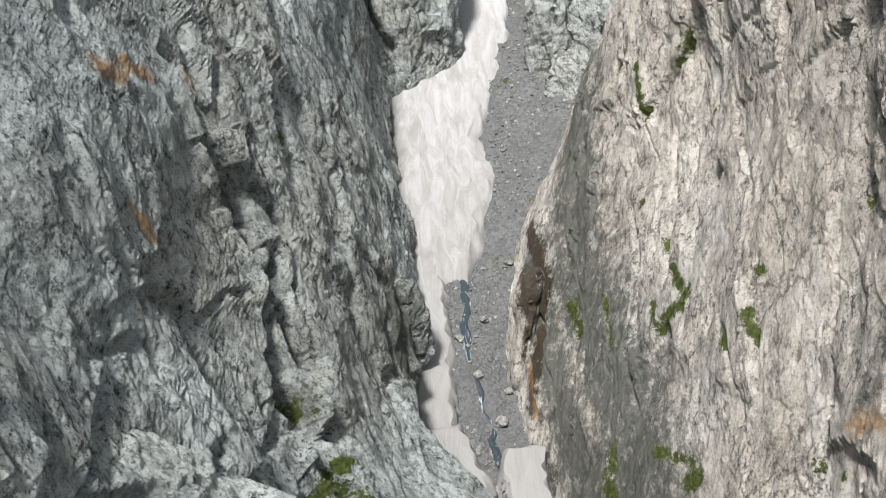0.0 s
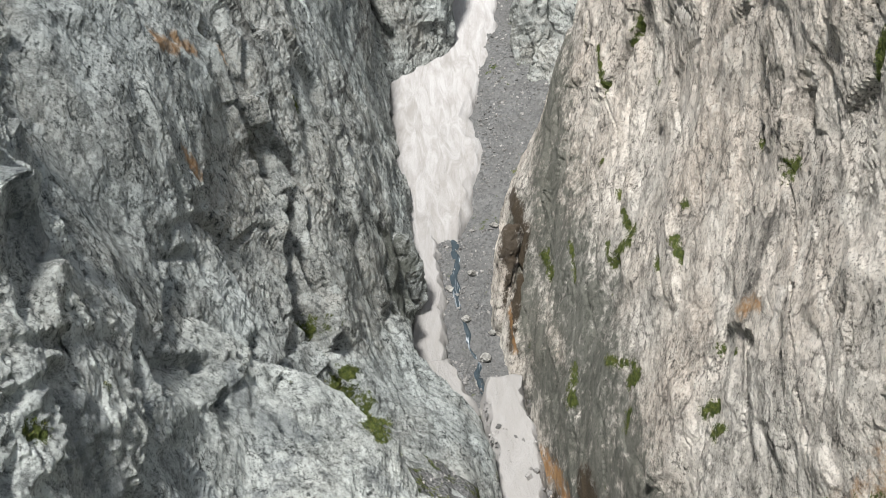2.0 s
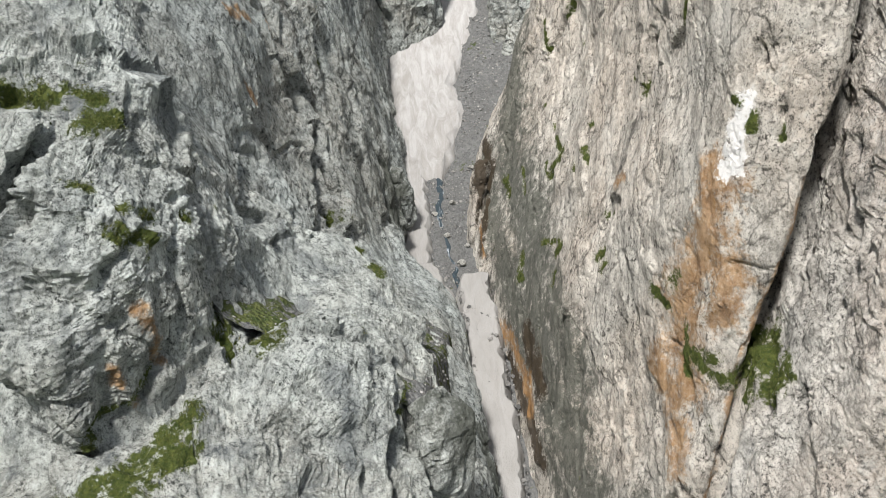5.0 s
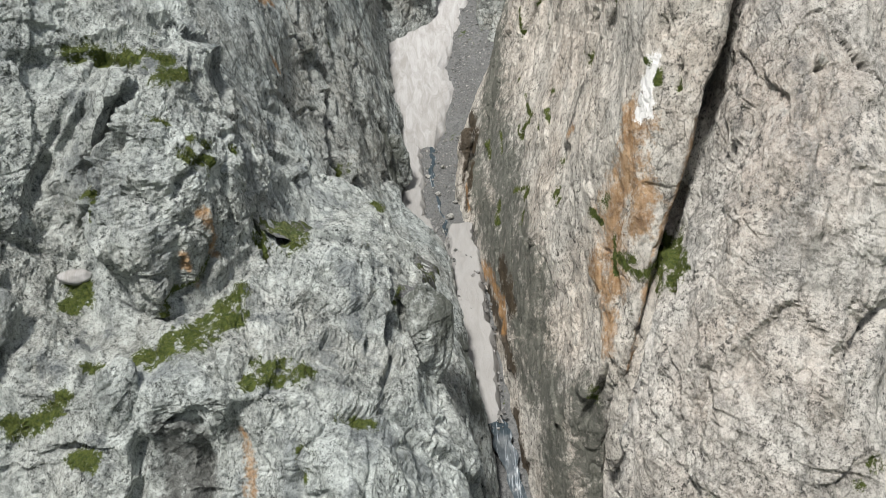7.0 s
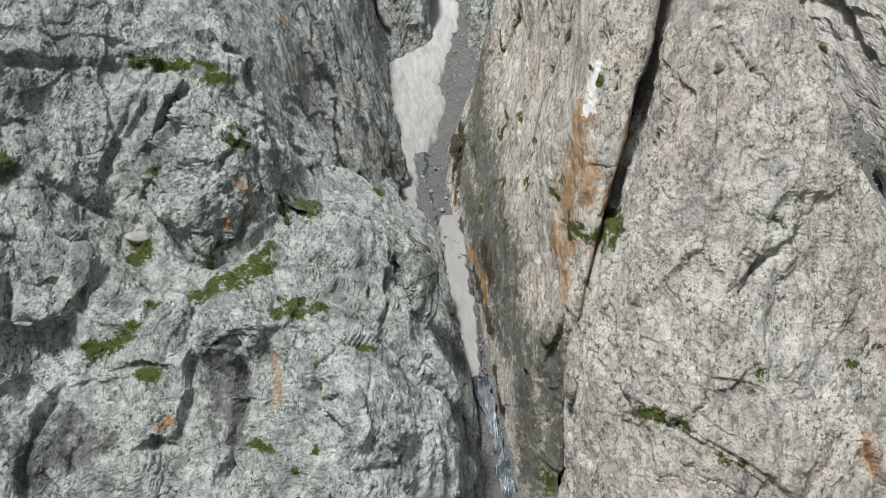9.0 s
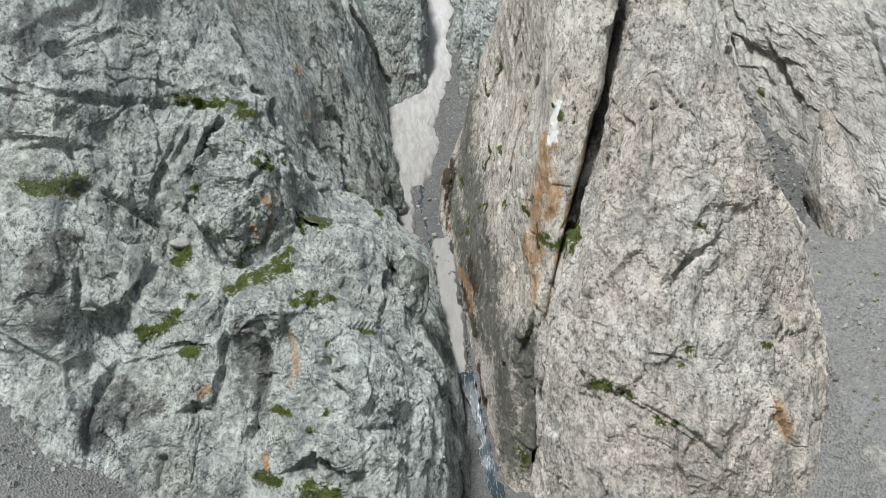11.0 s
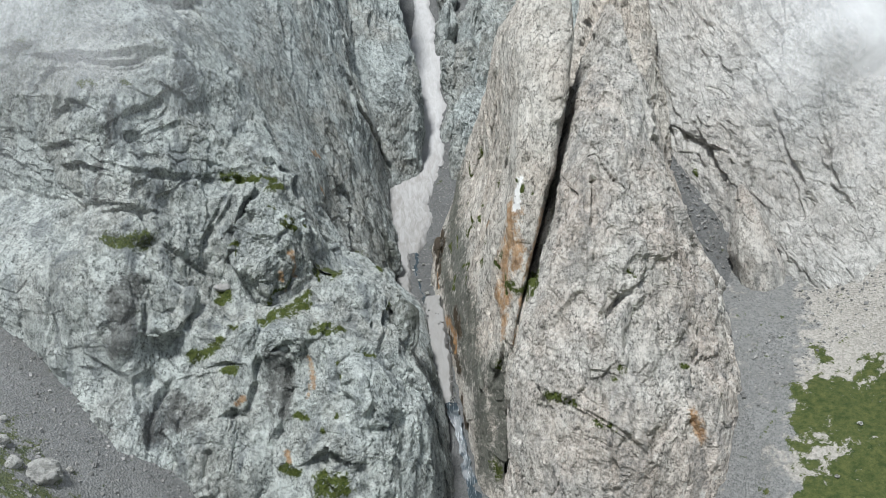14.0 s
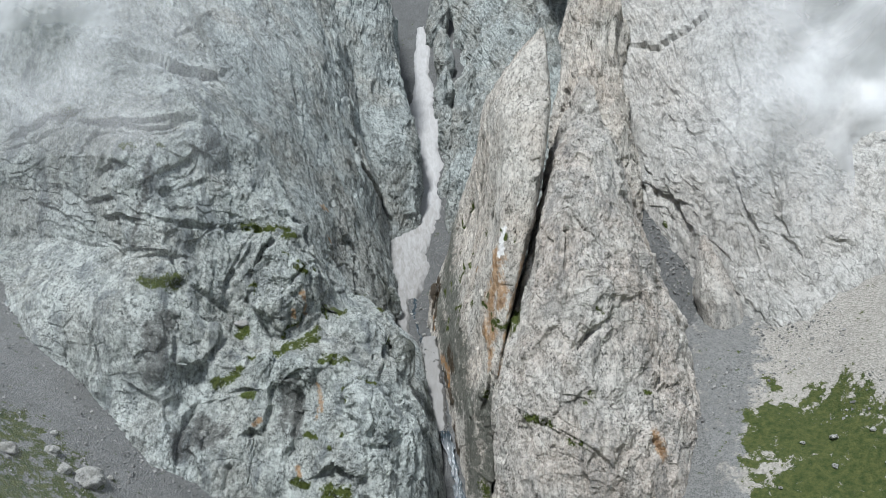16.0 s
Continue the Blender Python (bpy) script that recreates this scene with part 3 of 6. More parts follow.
rock_spur = [
    (90, (-7.5, 199.2), (-5.5, 174.2), (-7.5, 157.2), (-15.6, 149.2), (-27.6, 145.2)),
    (54, (2.5, 169.2), (3.5, 144.2), (1.4, 129.2), (-5.5, 123.2), (-15.6, 119.2)),
    (30, (5.5, 164.2), (6.7, 139.2), (5.2, 121.2), (-2.5, 115.2), (-13.6, 111.2)),
    (10, (10.6, 154.2), (11.4, 129.2), (10.2, 109.2), (4, 103.8), (-8, 103.2)),
    (-5, (11.3, 143.5), (11.9, 123.5), (10.9, 106.5), (6.5, 101.7), (-5.5, 100.5)),
    (-20, (9.9, 138.5), (10.5, 121.5), (9.9, 106), (6.9, 102.1), (-4.5, 100.5)),
]
rock_ridge = [
    (100, (26, 250), (34, 230), (46, 214), (64, 198), (88, 180)),
    (60, (26, 200), (32, 178), (40, 165), (52, 152), (68, 140)),
    (40, (25, 185), (30, 165), (36, 150), (46, 138), (62, 126)),
    (24, (22, 160), (25, 140), (30, 128), (38, 118), (56, 104)),
    (12, (19, 140), (22, 122), (27, 112), (34, 104), (50, 88)),
    (0, (17.5, 125), (20.5, 108), (24, 98), (29, 93), (42, 80)),
    (-14, (17, 118), (19.5, 102), (22, 94), (27, 90), (38, 84)),
    (-26, (17, 112), (19.5, 98), (22, 92), (27, 89), (38, 84)),
]
mountain_face = [
    (95, (42, 160), (56, 142), (70, 126), (86, 112), (104, 102), (138, 88)),
    (54, (50, 110), (58, 90), (68, 76), (80, 64), (95, 56), (125, 44)),
    (40, (50, 90), (57, 72), (66, 62), (78, 52), (93, 44), (125, 34)),
    (17, (51, 72), (57, 59), (64, 50.5), (75, 40), (91, 32), (122, 22)),
    (2, (54, 62), (59, 50), (64.5, 41.5), (73.5, 31.5), (86, 22), (110, 12)),
    (-14, (56, 54), (62, 44), (68.5, 33), (74.5, 24.5), (81, 17.8), (94, 10)),
    (-24, (56, 50), (62, 40), (69, 28), (75, 17.8), (82.5, 13), (94, 6)),
    (-38, (56, 46), (62, 36), (69.5, 24), (76, 13), (84, 8), (95, 0)),
]


# ---- open joints (width, depth, line), roofs (height of the hollow under the lip, depth, lip line), stains and painted shade ----
OPEN_JOINTS = [
    (1.2, 2.4, (-19.5, 15.1, -11.3), (-20.3, 13.7, -13.2), (-21.7, 13.2, -15.8), (-21.9, 11.8, -18.0)),
    (0.6, 1.0, (-22.4, 19.5, -9.2), (-23.3, 16.6, -11.1), (-24.2, 15.5, -12.7), (-26.3, 14.4, -16.6), (-26.8, 12.7, -19.9)),
    (0.5, 0.5, (-14.7, 10.5, -16.9), (-13.9, 12.1, -15.7), (-12.8, 15.7, -14.7), (-12.1, 20.7, -15.4)),
    (0.7, 1.4, (-10.3, 52.9, -6.4), (-9.0, 52.1, -9.2), (-7.9, 51.5, -12.4), (-6.0, 49.8, -16.3)),
    (1.0, 2.3, (-6.0, 50.7, -17.3), (-5.5, 48.7, -20.4), (-4.7, 47.9, -23.3), (-2.9, 46.6, -26.0), (-2.2, 45.9, -27.8)),
    (0.6, 1.0, (-3.9, 66.4, -9.5), (-2.6, 63.4, -14.8), (-1.3, 59.1, -18.9)),
]
OPEN_JOINTS += [
    (0.7, 1.4, (-20.5, 11.0, -25.7), (-18.5, 10.1, -26.4), (-16.1, 8.4, -27.2), (-14.4, 9.4, -26.7), (-12.5, 11.5, -25.8), (-10.5, 13.9, -24.4)),
    (0.6, 0.7, (0.3, 22.8, -27.0), (1.2, 21.3, -29.0), (0.7, 12.8, -29.3), (1.5, 12.0, -31.6), (0.8, 9.2, -33.0)),
    (0.6, 0.9, (-9.6, 4.5, -28.9), (-5.6, 6.0, -29.8), (-3.0, 6.3, -30.7), (-1.5, 5.2, -32.2)),
    (0.5, 0.8, (-12.2, 5.5, -27.8), (-12.0, 3.1, -29.0), (-11.9, 1.0, -30.2)),
    (0.6, 0.7, (-1.9, 11.5, -27.4), (-1.3, 10.9, -29.9), (-1.1, 9.1, -30.8)),
    (0.5, 0.7, (-6.0, 10.8, -27.3), (-6.0, 8.7, -28.6)),
]
OPEN_JOINTS += [
    (0.8, 1.3, (-29.7, 2.9, -36.6), (-31.5, 1.7, -38.8), (-32.3, -1.3, -41.3), (-32.0, -3.5, -45.6)),
    (0.9, 1.2, (-33.3, 3.4, -24.8), (-33.6, 2.8, -29.1), (-33.6, 2.1, -32.6)),
    (0.7, 1.0, (-23.7, -3.0, -45.0), (-24.6, -4.2, -48.6)),
    (0.9, 1.4, (-13.1, 2.7, -34.3), (-12.9, 2.5, -38.5), (-14.3, -0.2, -43.3), (-15.2, -1.4, -44.9)),
    (0.6, 0.8, (-6.6, -0.6, -35.0), (-5.1, -2.2, -37.6), (-2.6, -4.9, -38.3)),
    (0.6, 0.9, (5.3, 1.1, -44.9), (6.0, 2.7, -48.2), (6.4, 1.8, -50.1)),
]
OPEN_JOINTS += [
    (0.7, 1.1, (-17.5, 2.0, -33.0), (-17.9, 2.2, -37.0), (-18.7, 0.6, -39.5), (-19.4, -1.0, -40.1)),
    (0.6, 1.0, (-45.6, 4.5, -20.3), (-46.0, 3.5, -24.5), (-46.4, 3.2, -29.0)),
    (0.6, 0.9, (-29.7, 2.9, -36.6), (-26.8, 3.8, -36.1), (-24.7, 2.3, -36.0)),
    (0.5, 0.5, (-36.9, 9.9, -7.2), (-31.5, 14.0, -8.0), (-27.1, 18.1, -8.3), (-23.5, 19.5, -8.0)),
    (0.6, 0.9, (-17.4, 65.4, 16.9), (-16.9, 54.7, 7.9), (-14.9, 48.6, 2.4), (-13.6, 43.8, -3.4)),
    (1.2, 2.2, (-6.8, 88.2, 8.3), (-5.0, 84.1, 4.5), (-0.2, 101.2, -5.7), (2.8, 101.1, -13.7)),
]
OPEN_JOINTS += [
    (0.7, 1.2, (-19.1, 15.1, -10.3), (-20.0, 13.7, -13.3), (-21.7, 13.3, -16.4)),
    (0.7, 0.9, (57.5, 56.0, 6.2), (58.9, 52.2, -4.3)),
    (0.45, 0.7, (22.0, 0.6, -40.3), (24.9, -2.5, -38.0), (27.4, -4.9, -39.1), (30.7, -5.7, -40.9), (33.4, -7.1, -42.5), (36.2, -8.0, -45.3)),
    (0.5, 0.8, (31.9, -4.5, -33.7), (30.5, -4.9, -35.1), (30.4, -5.6, -36.9), (31.1, -7.2, -40.4)),
    (0.5, 0.8, (31.4, -6.2, -41.2), (31.4, -7.8, -45.4), (31.9, -8.1, -48.7)),
    (0.6, 1.0, (47.1, 3.2, -29.8), (45.9, 0.7, -33.9)),
]
OPEN_JOINTS += [
    (0.6, 1.0, (43.4, -2.3, -37.7), (43.7, -4.9, -40.7), (45.6, -4.5, -45.5), (45.9, -5.6, -48.7)),
    (0.6, 0.8, (31.2, 7.2, -9.0), (30.8, 3.6, -14.9)),
    (0.6, 0.9, (44.3, 9.3, -13.3), (45.3, 7.9, -18.8), (46.9, 7.8, -22.8)),
    (0.5, 0.7, (23.4, 1.7, -28.7), (22.7, 1.4, -33.7), (22.2, 1.0, -37.5)),
    (0.35, 0.15, (21.1, 30.6, 5.7), (21.0, 34.3, -0.1), (20.8, 43.9, -6.9)),
    (0.35, 0.15, (20.6, 36.2, 1.8), (20.9, 52.9, -5.8), (19.7, 53.1, -12.5)),
]
OPEN_JOINTS += [
    (0.35, 0.15, (23.1, 18.2, 4.8), (23.9, 15.8, 0.8), (25.3, 13.9, -2.0)),
    (0.6, 1.0, (18.6, 65.4, -7.9), (18.0, 65.8, -11.7), (17.1, 64.6, -15.7), (16.3, 62.5, -19.0)),
    (0.5, 0.8, (16.4, 69.7, -16.7), (15.3, 66.7, -20.0), (14.7, 64.7, -23.0)),
    (0.6, 1.1, (13.5, 64.5, -27.0), (12.7, 61.8, -30.0), (12.6, 59.4, -33.1)),
    (0.5, 0.8, (19.3, 56.7, -12.3), (18.2, 54.3, -15.6), (17.4, 52.2, -18.4)),
    (0.5, 0.7, (-8.7, 42.6, -18.0), (-8.0, 45.3, -17.8), (-6.5, 47.2, -18.2)),
]
OPEN_JOINTS += [
    (0.5, 0.5, (-11.4, 28.9, -15.9), (-10.4, 25.2, -16.7), (-10.3, 24.1, -18.6)),
    (0.5, 0.55, (-11.4, 33.0, -15.5), (-10.6, 36.8, -16.5), (-9.1, 37.3, -17.6), (-8.1, 37.9, -19.2)),
    (0.5, 0.8, (-7.0, 37.0, -21.6), (-7.1, 33.0, -22.1), (-6.5, 30.4, -23.1)),
    (0.5, 0.8, (-5.2, 43.6, -24.8), (-5.0, 34.5, -23.0), (-5.7, 32.3, -23.0)),
    (0.7, 0.9, (71.1, 36.8, 3.3), (72.1, 32.1, -4.9), (73.6, 27.8, -10.8)),
    (0.7, 0.8, (79.5, 33.7, 11.5), (76.5, 29.7, 1.2), (77.1, 25.8, -6.7)),
]
OPEN_JOINTS += [
    (0.8, 1.0, (61.1, 46.1, -1.5), (64.5, 41.3, -9.7), (64.6, 28.1, -14.5)),
    (0.7, 0.9, (78.7, 27.7, 2.0), (76.9, 25.8, -6.8), (77.2, 22.5, -10.9)),
    (0.7, 0.8, (75.0, 49.1, 31.3), (75.3, 42.9, 19.8), (72.5, 38.2, 10.2)),
    (1.0, 1.4, (-20.2, 66.2, 22.8), (-18.1, 63.3, 16.2)),
    (1.0, 2.0, (38.1, 26.3, 13.6), (35.8, 24.5, 9.3), (32.2, 20.5, 3.8), (30.6, 21.4, -1.7)),
]
ROOFS = [
    (1.2, 1.0, (-4.8, 7.1, -29.0), (-4.4, 8.5, -29.0), (-4.0, 8.5, -29.5)),
    (2.0, 1.2, (-30.5, 4.6, -31.9), (-28.3, 4.3, -28.7), (-27.5, 5.5, -27.5)),
    (1.6, 1.4, (-21.6, -1.7, -39.9), (-20.7, -0.9, -39.7), (-19.7, -0.9, -40.2)),
    (3.2, 2.4, (-9.3, -4.2, -45.7), (-7.4, -4.7, -44.3), (-5.3, -3.9, -45.5)),
    (2.2, 0.9, (-15.6, 2.0, -32.1), (-14.6, 1.4, -31.2), (-13.4, 1.2, -31.1), (-12.5, 1.6, -32.6)),
    (1.5, 0.9, (-23.3, 2.6, -34.2), (-22.0, 2.3, -33.6), (-20.5, 1.5, -33.7)),
]
ROOFS += [
    (3.2, 1.1, (-37.8, 13.1, 1.4), (-35.4, 17.7, 2.5), (-32.1, 19.6, 5.2), (-29.5, 19.8, 3.6)),
    (2.0, 1.1, (-48.6, 18.2, 1.9), (-45.5, 15.4, 3.0), (-42.8, 13.4, 2.4)),
    (1.8, 1.0, (-49.1, 19.0, -3.6), (-45.4, 13.9, -2.7), (-44.2, 14.8, -3.0)),
    (2.6, 1.1, (-46.5, 14.2, -6.1), (-43.8, 12.6, -5.8), (-40.5, 9.5, -6.4)),
    (1.6, 0.6, (-55.7, 22.8, -10.7), (-49.9, 18.7, -11.7), (-43.4, 12.0, -11.9), (-38.2, 8.3, -11.3), (-33.9, 10.4, -12.9)),
    (2.6, 0.9, (-38.7, 8.6, -12.5), (-36.0, 9.0, -12.3), (-33.9, 10.5, -13.0)),
]
ROOFS += [
    (3.0, 1.1, (-53.1, 22.3, 5.9), (-48.7, 22.7, 9.4), (-40.7, 19.1, 8.4), (-34.6, 20.6, 10.5)),
    (1.6, 0.8, (32.0, -1.0, -27.0), (33.7, -0.1, -24.6), (37.7, 1.2, -22.3)),
    (2.2, 0.8, (58.9, 52.1, -0.7), (60.9, 47.1, -3.3), (63.7, 40.1, -5.1)),
    (2.2, 1.4, (58.3, 64.4, 30.9), (62.9, 59.9, 29.7), (67.1, 56.9, 32.4), (71.9, 54.5, 35.8)),
    (3.4, 1.1, (-54.8, 26.4, 10.6), (-43.8, 19.4, 9.5), (-34.1, 20.1, 11.3)),
    (4.0, 2.4, (-46.0, 30.9, 24.0), (-39.2, 30.2, 21.9), (-33.0, 45.5, 21.6)),
]
ROOFS += [
    (3.0, 1.6, (-70.2, 34.9, 8.4), (-62.9, 32.5, 12.0), (-54.8, 26.6, 12.6)),
]
STAINS_AND_SHADE = [
    ('moss', 0.5, (-4.2, 47.4, -24.2), (-3.6, 46.8, -25.2)),
    ('moss', 0.6, (-4.0, 47.3, -24.4), (-3.1, 46.7, -25.1)),
    ('moss', 0.7, (-2.3, 45.2, -28.1), (-0.2, 32.4, -25.5)),
    ('moss', 0.5, (-16.8, 17.3, -9.5), (-15.6, 16.7, -9.5), (-14.9, 17.1, -9.8)),
    ('moss', 0.4, (-14.4, 12.6, -14.1), (-13.5, 14.2, -15.2)),
    ('moss', 0.5, (-14.6, 10.5, -14.7), (-14.0, 10.9, -15.3), (-13.4, 12.4, -15.8)),
]
STAINS_AND_SHADE += [
    ('moss', 0.7, (-25.3, 19.4, -8.1), (-22.3, 19.0, -8.2), (-19.3, 18.2, -8.6)),
    ('moss', 0.5, (-22.0, 11.8, -17.9), (-21.0, 9.3, -18.0)),
    ('moss', 1.0, (-38.4, 6.2, -16.7), (-35.2, 6.3, -17.0), (-33.7, 7.7, -16.7)),
    ('moss', 0.6, (-43.9, 14.3, 5.6), (-42.3, 15.2, 5.9)),
    ('moss', 0.5, (-38.1, 16.3, 6.0), (-37.6, 16.4, 5.8)),
    ('moss', 0.8, (-9.3, -5.1, -50.7), (-5.6, -6.9, -49.2)),
]
STAINS_AND_SHADE += [
    ('moss', 0.7, (-13.7, -3.5, -47.4), (-11.9, -3.8, -48.1)),
    ('moss', 0.5, (-11.9, -1.4, -40.5), (-10.8, -2.0, -40.7)),
    ('moss', 0.6, (-27.5, 4.0, -33.0), (-25.1, 3.4, -32.5), (-24.0, 3.6, -31.8)),
    ('moss', 0.6, (-22.3, 1.8, -34.6), (-20.7, 1.1, -34.5)),
    ('brown', 0.9, (13.5, 46.8, -41.3), (13.6, 37.3, -42.0), (14.0, 32.3, -44.0)),
    ('brown', 0.7, (13.8, 74.7, -23.7), (12.1, 65.4, -24.6), (12.1, 61.5, -33.8)),
]
STAINS_AND_SHADE += [
    ('brown', 0.8, (14.5, 30.6, -49.0), (14.6, 26.4, -52.3)),
    ('brown', 1.0, (13.8, 40.8, -35.5), (14.3, 35.4, -38.3)),
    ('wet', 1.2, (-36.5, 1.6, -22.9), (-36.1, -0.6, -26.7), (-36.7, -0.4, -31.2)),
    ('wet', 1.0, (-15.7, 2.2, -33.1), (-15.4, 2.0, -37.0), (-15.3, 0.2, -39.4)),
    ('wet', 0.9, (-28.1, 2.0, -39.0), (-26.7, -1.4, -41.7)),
    ('ochre', 0.15, (-10.1, 1.3, -35.3), (-10.4, -0.6, -38.5)),
]
STAINS_AND_SHADE += [
    ('ochre', 0.3, (-13.3, -3.1, -45.2), (-12.9, -3.8, -46.5)),
    ('ochre', 0.35, (-20.2, -1.0, -38.9), (-19.3, -0.9, -38.2)),
    ('ochre', 0.35, (-13.3, 10.3, -19.3), (-12.9, 11.7, -23.1)),
    ('ochre', 0.25, (-14.6, 8.7, -22.1), (-14.5, 9.1, -23.2)),
    ('ochre', 0.4, (-12.0, 45.2, -5.3), (-11.2, 47.7, -6.5)),
    # Algae and painted shade on the flank's foot above the gorge.
    ('algae', 1.6, (2.6, 64.8, -27.5)),
]
STAINS_AND_SHADE += [
    ('algae', 1.8, (1.3, 63.3, -25.0), (2.2, 60.7, -29.4)),
    ('algae', 2.0, (5.8, 15.1, -30.1)),
    ('algae', 1.4, (8.7, 31.5, -41.4), (9.5, 24.2, -44.0)),
    # Dark strokes along carved joints: the cracks' shade put into the colour.
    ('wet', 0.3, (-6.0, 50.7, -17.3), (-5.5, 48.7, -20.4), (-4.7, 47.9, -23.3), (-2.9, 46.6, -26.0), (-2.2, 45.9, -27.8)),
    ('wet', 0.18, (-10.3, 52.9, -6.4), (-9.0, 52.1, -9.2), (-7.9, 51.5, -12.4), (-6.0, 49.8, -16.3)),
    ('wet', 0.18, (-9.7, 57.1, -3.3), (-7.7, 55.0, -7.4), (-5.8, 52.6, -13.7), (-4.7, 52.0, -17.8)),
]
STAINS_AND_SHADE += [
    # More crack shade painted in, along the upper flank.
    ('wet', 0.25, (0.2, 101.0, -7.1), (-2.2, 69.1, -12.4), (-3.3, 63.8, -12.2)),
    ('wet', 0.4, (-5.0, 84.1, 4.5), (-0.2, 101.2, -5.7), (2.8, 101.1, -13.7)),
]

# ---- cracks (width, depth, line) and stains (kind, radius, line) on the rock ----
BUTTRESS_CRACKS = [
    (0.5, 1.54, (18.0, 70.0, -9.7), (17.4, 69.9, -12.5), (16.9, 69.2, -15.0), (16.3, 67.1, -17.4), (15.7, 66.3, -20.1), (15.0, 63.9, -23.3)),
    (0.43, 1.26, (20.0, 56.3, -3.7), (19.7, 58.1, -7.7), (18.8, 60.0, -11.2), (18.2, 59.4, -13.6)),
    (0.42, 0.84, (18.8, 66.9, -6.0), (18.2, 66.0, -10.3), (17.8, 66.5, -12.2)),
    (0.9, 1.2, (19.4, 49.4, -12.7), (19.5, 48.9, -12.3)),
    (0.5, 0.7, (20.5, 39.5, -3.8), (20.5, 39.4, -6.4)),
    (0.5, 0.7, (20.6, 35.5, -6.2), (20.5, 34.5, -7.7)),
    (0.42, 0.98, (20.6, 30.5, -6.6), (20.5, 30.0, -8.1), (20.2, 30.4, -10.0)),
]
BUTTRESS_CRACKS += [
    (0.5, 1.96, (13.8, 68.7, -25.3), (13.2, 65.7, -27.7), (12.8, 62.0, -29.6), (12.4, 58.2, -31.8), (11.9, 57.9, -33.7)),
    (0.43, 0.98, (15.3, 61.6, -23.0), (14.8, 57.6, -25.6), (14.1, 55.6, -28.0)),
    (0.42, 0.84, (15.6, 50.7, -24.5), (15.0, 47.2, -26.8), (14.5, 47.0, -28.3)),
    (0.42, 0.7, (19.3, 55.8, -11.2), (18.4, 52.4, -15.5), (17.5, 49.7, -19.0)),
    (0.42, 0.7, (17.5, 57.2, -16.8), (16.9, 52.8, -20.5), (15.8, 50.2, -24.0)),
    (0.7, 0.84, (15.6, 24.9, -33.5), (15.6, 22.5, -35.5)),
    (0.5, 0.76, (18.4, 13.1, -34.8), (18.2, 14.4, -37.9), (17.7, 16.3, -42.7)),
    (0.5, 0.8, (20.7, 25.4, -5.7), (20.6, 26.8, -7.5)),
]
BUTTRESS_CRACKS += [
    (0.42, 0.9, (20.6, 30.3, -7.2), (20.3, 30.5, -9.5), (20.0, 30.7, -11.0)),
    (0.9, 1.0, (21.8, 14.4, -6.1), (22.0, 14.2, -5.9)),
    (0.4, 0.7, (23.1, 12.9, -8.9), (22.9, 12.6, -10.9)),
    (0.43, 0.5, (22.5, 14.7, -2.5), (22.9, 15.3, 0.6), (22.8, 17.6, 5.2)),
]
BUTTRESS_MARKS = [
    ('moss', 0.28, (19.8, 57.6, -5.3), (19.7, 58.1, -7.7)),
    ('moss', 0.32, (19.0, 62.6, -8.2), (18.7, 59.4, -11.6)),
    ('moss', 0.28, (18.8, 66.6, -6.6), (18.6, 65.9, -8.6)),
    ('moss', 0.32, (19.3, 49.0, -13.2)),
    ('moss', 0.28, (17.8, 55.9, -16.2)),
    ('moss', 0.28, (17.9, 51.3, -17.4), (17.8, 50.8, -17.8)),
    ('moss', 0.32, (17.8, 49.0, -18.2), (17.4, 46.5, -19.7)),
    ('moss', 0.32, (18.9, 40.2, -15.2)),
    ('moss', 0.32, (20.1, 34.9, -10.3)),
    ('moss', 0.4, (20.2, 30.2, -10.2), (20.1, 30.3, -10.8)),
    ('moss', 0.24, (19.9, 52.4, -9.4)),
    ('moss', 0.56, (14.7, 60.4, -25.4), (14.4, 58.5, -26.5)),
    ('moss', 0.28, (16.9, 49.6, -20.9), (16.7, 48.1, -21.8)),
]
BUTTRESS_MARKS += [
    ('moss', 0.24, (17.1, 47.7, -20.7)),
    ('moss', 0.24, (17.8, 40.9, -18.8), (17.7, 40.0, -19.3)),
    ('moss', 0.24, (18.3, 39.4, -17.2), (18.1, 38.1, -18.1)),
    ('moss', 0.24, (15.9, 56.0, -22.9), (15.4, 52.8, -24.8)),
    ('moss', 0.56, (15.8, 39.1, -25.9)),
    ('moss', 0.72, (13.8, 47.4, -30.2), (13.4, 46.6, -31.6)),
    ('moss', 0.32, (15.2, 43.1, -26.9), (15.8, 39.7, -25.6)),
    ('moss', 0.32, (17.5, 31.6, -20.7)),
    ('moss', 0.24, (17.7, 29.7, -20.0)),
    ('moss', 0.32, (16.7, 30.7, -24.1), (17.0, 29.9, -23.3)),
    ('moss', 0.28, (15.2, 38.1, -28.1), (14.9, 37.9, -29.1)),
    ('wet', 0.55, (19.5, 30.1, -13.1), (19.0, 29.8, -15.2), (18.4, 29.4, -17.3)),
]
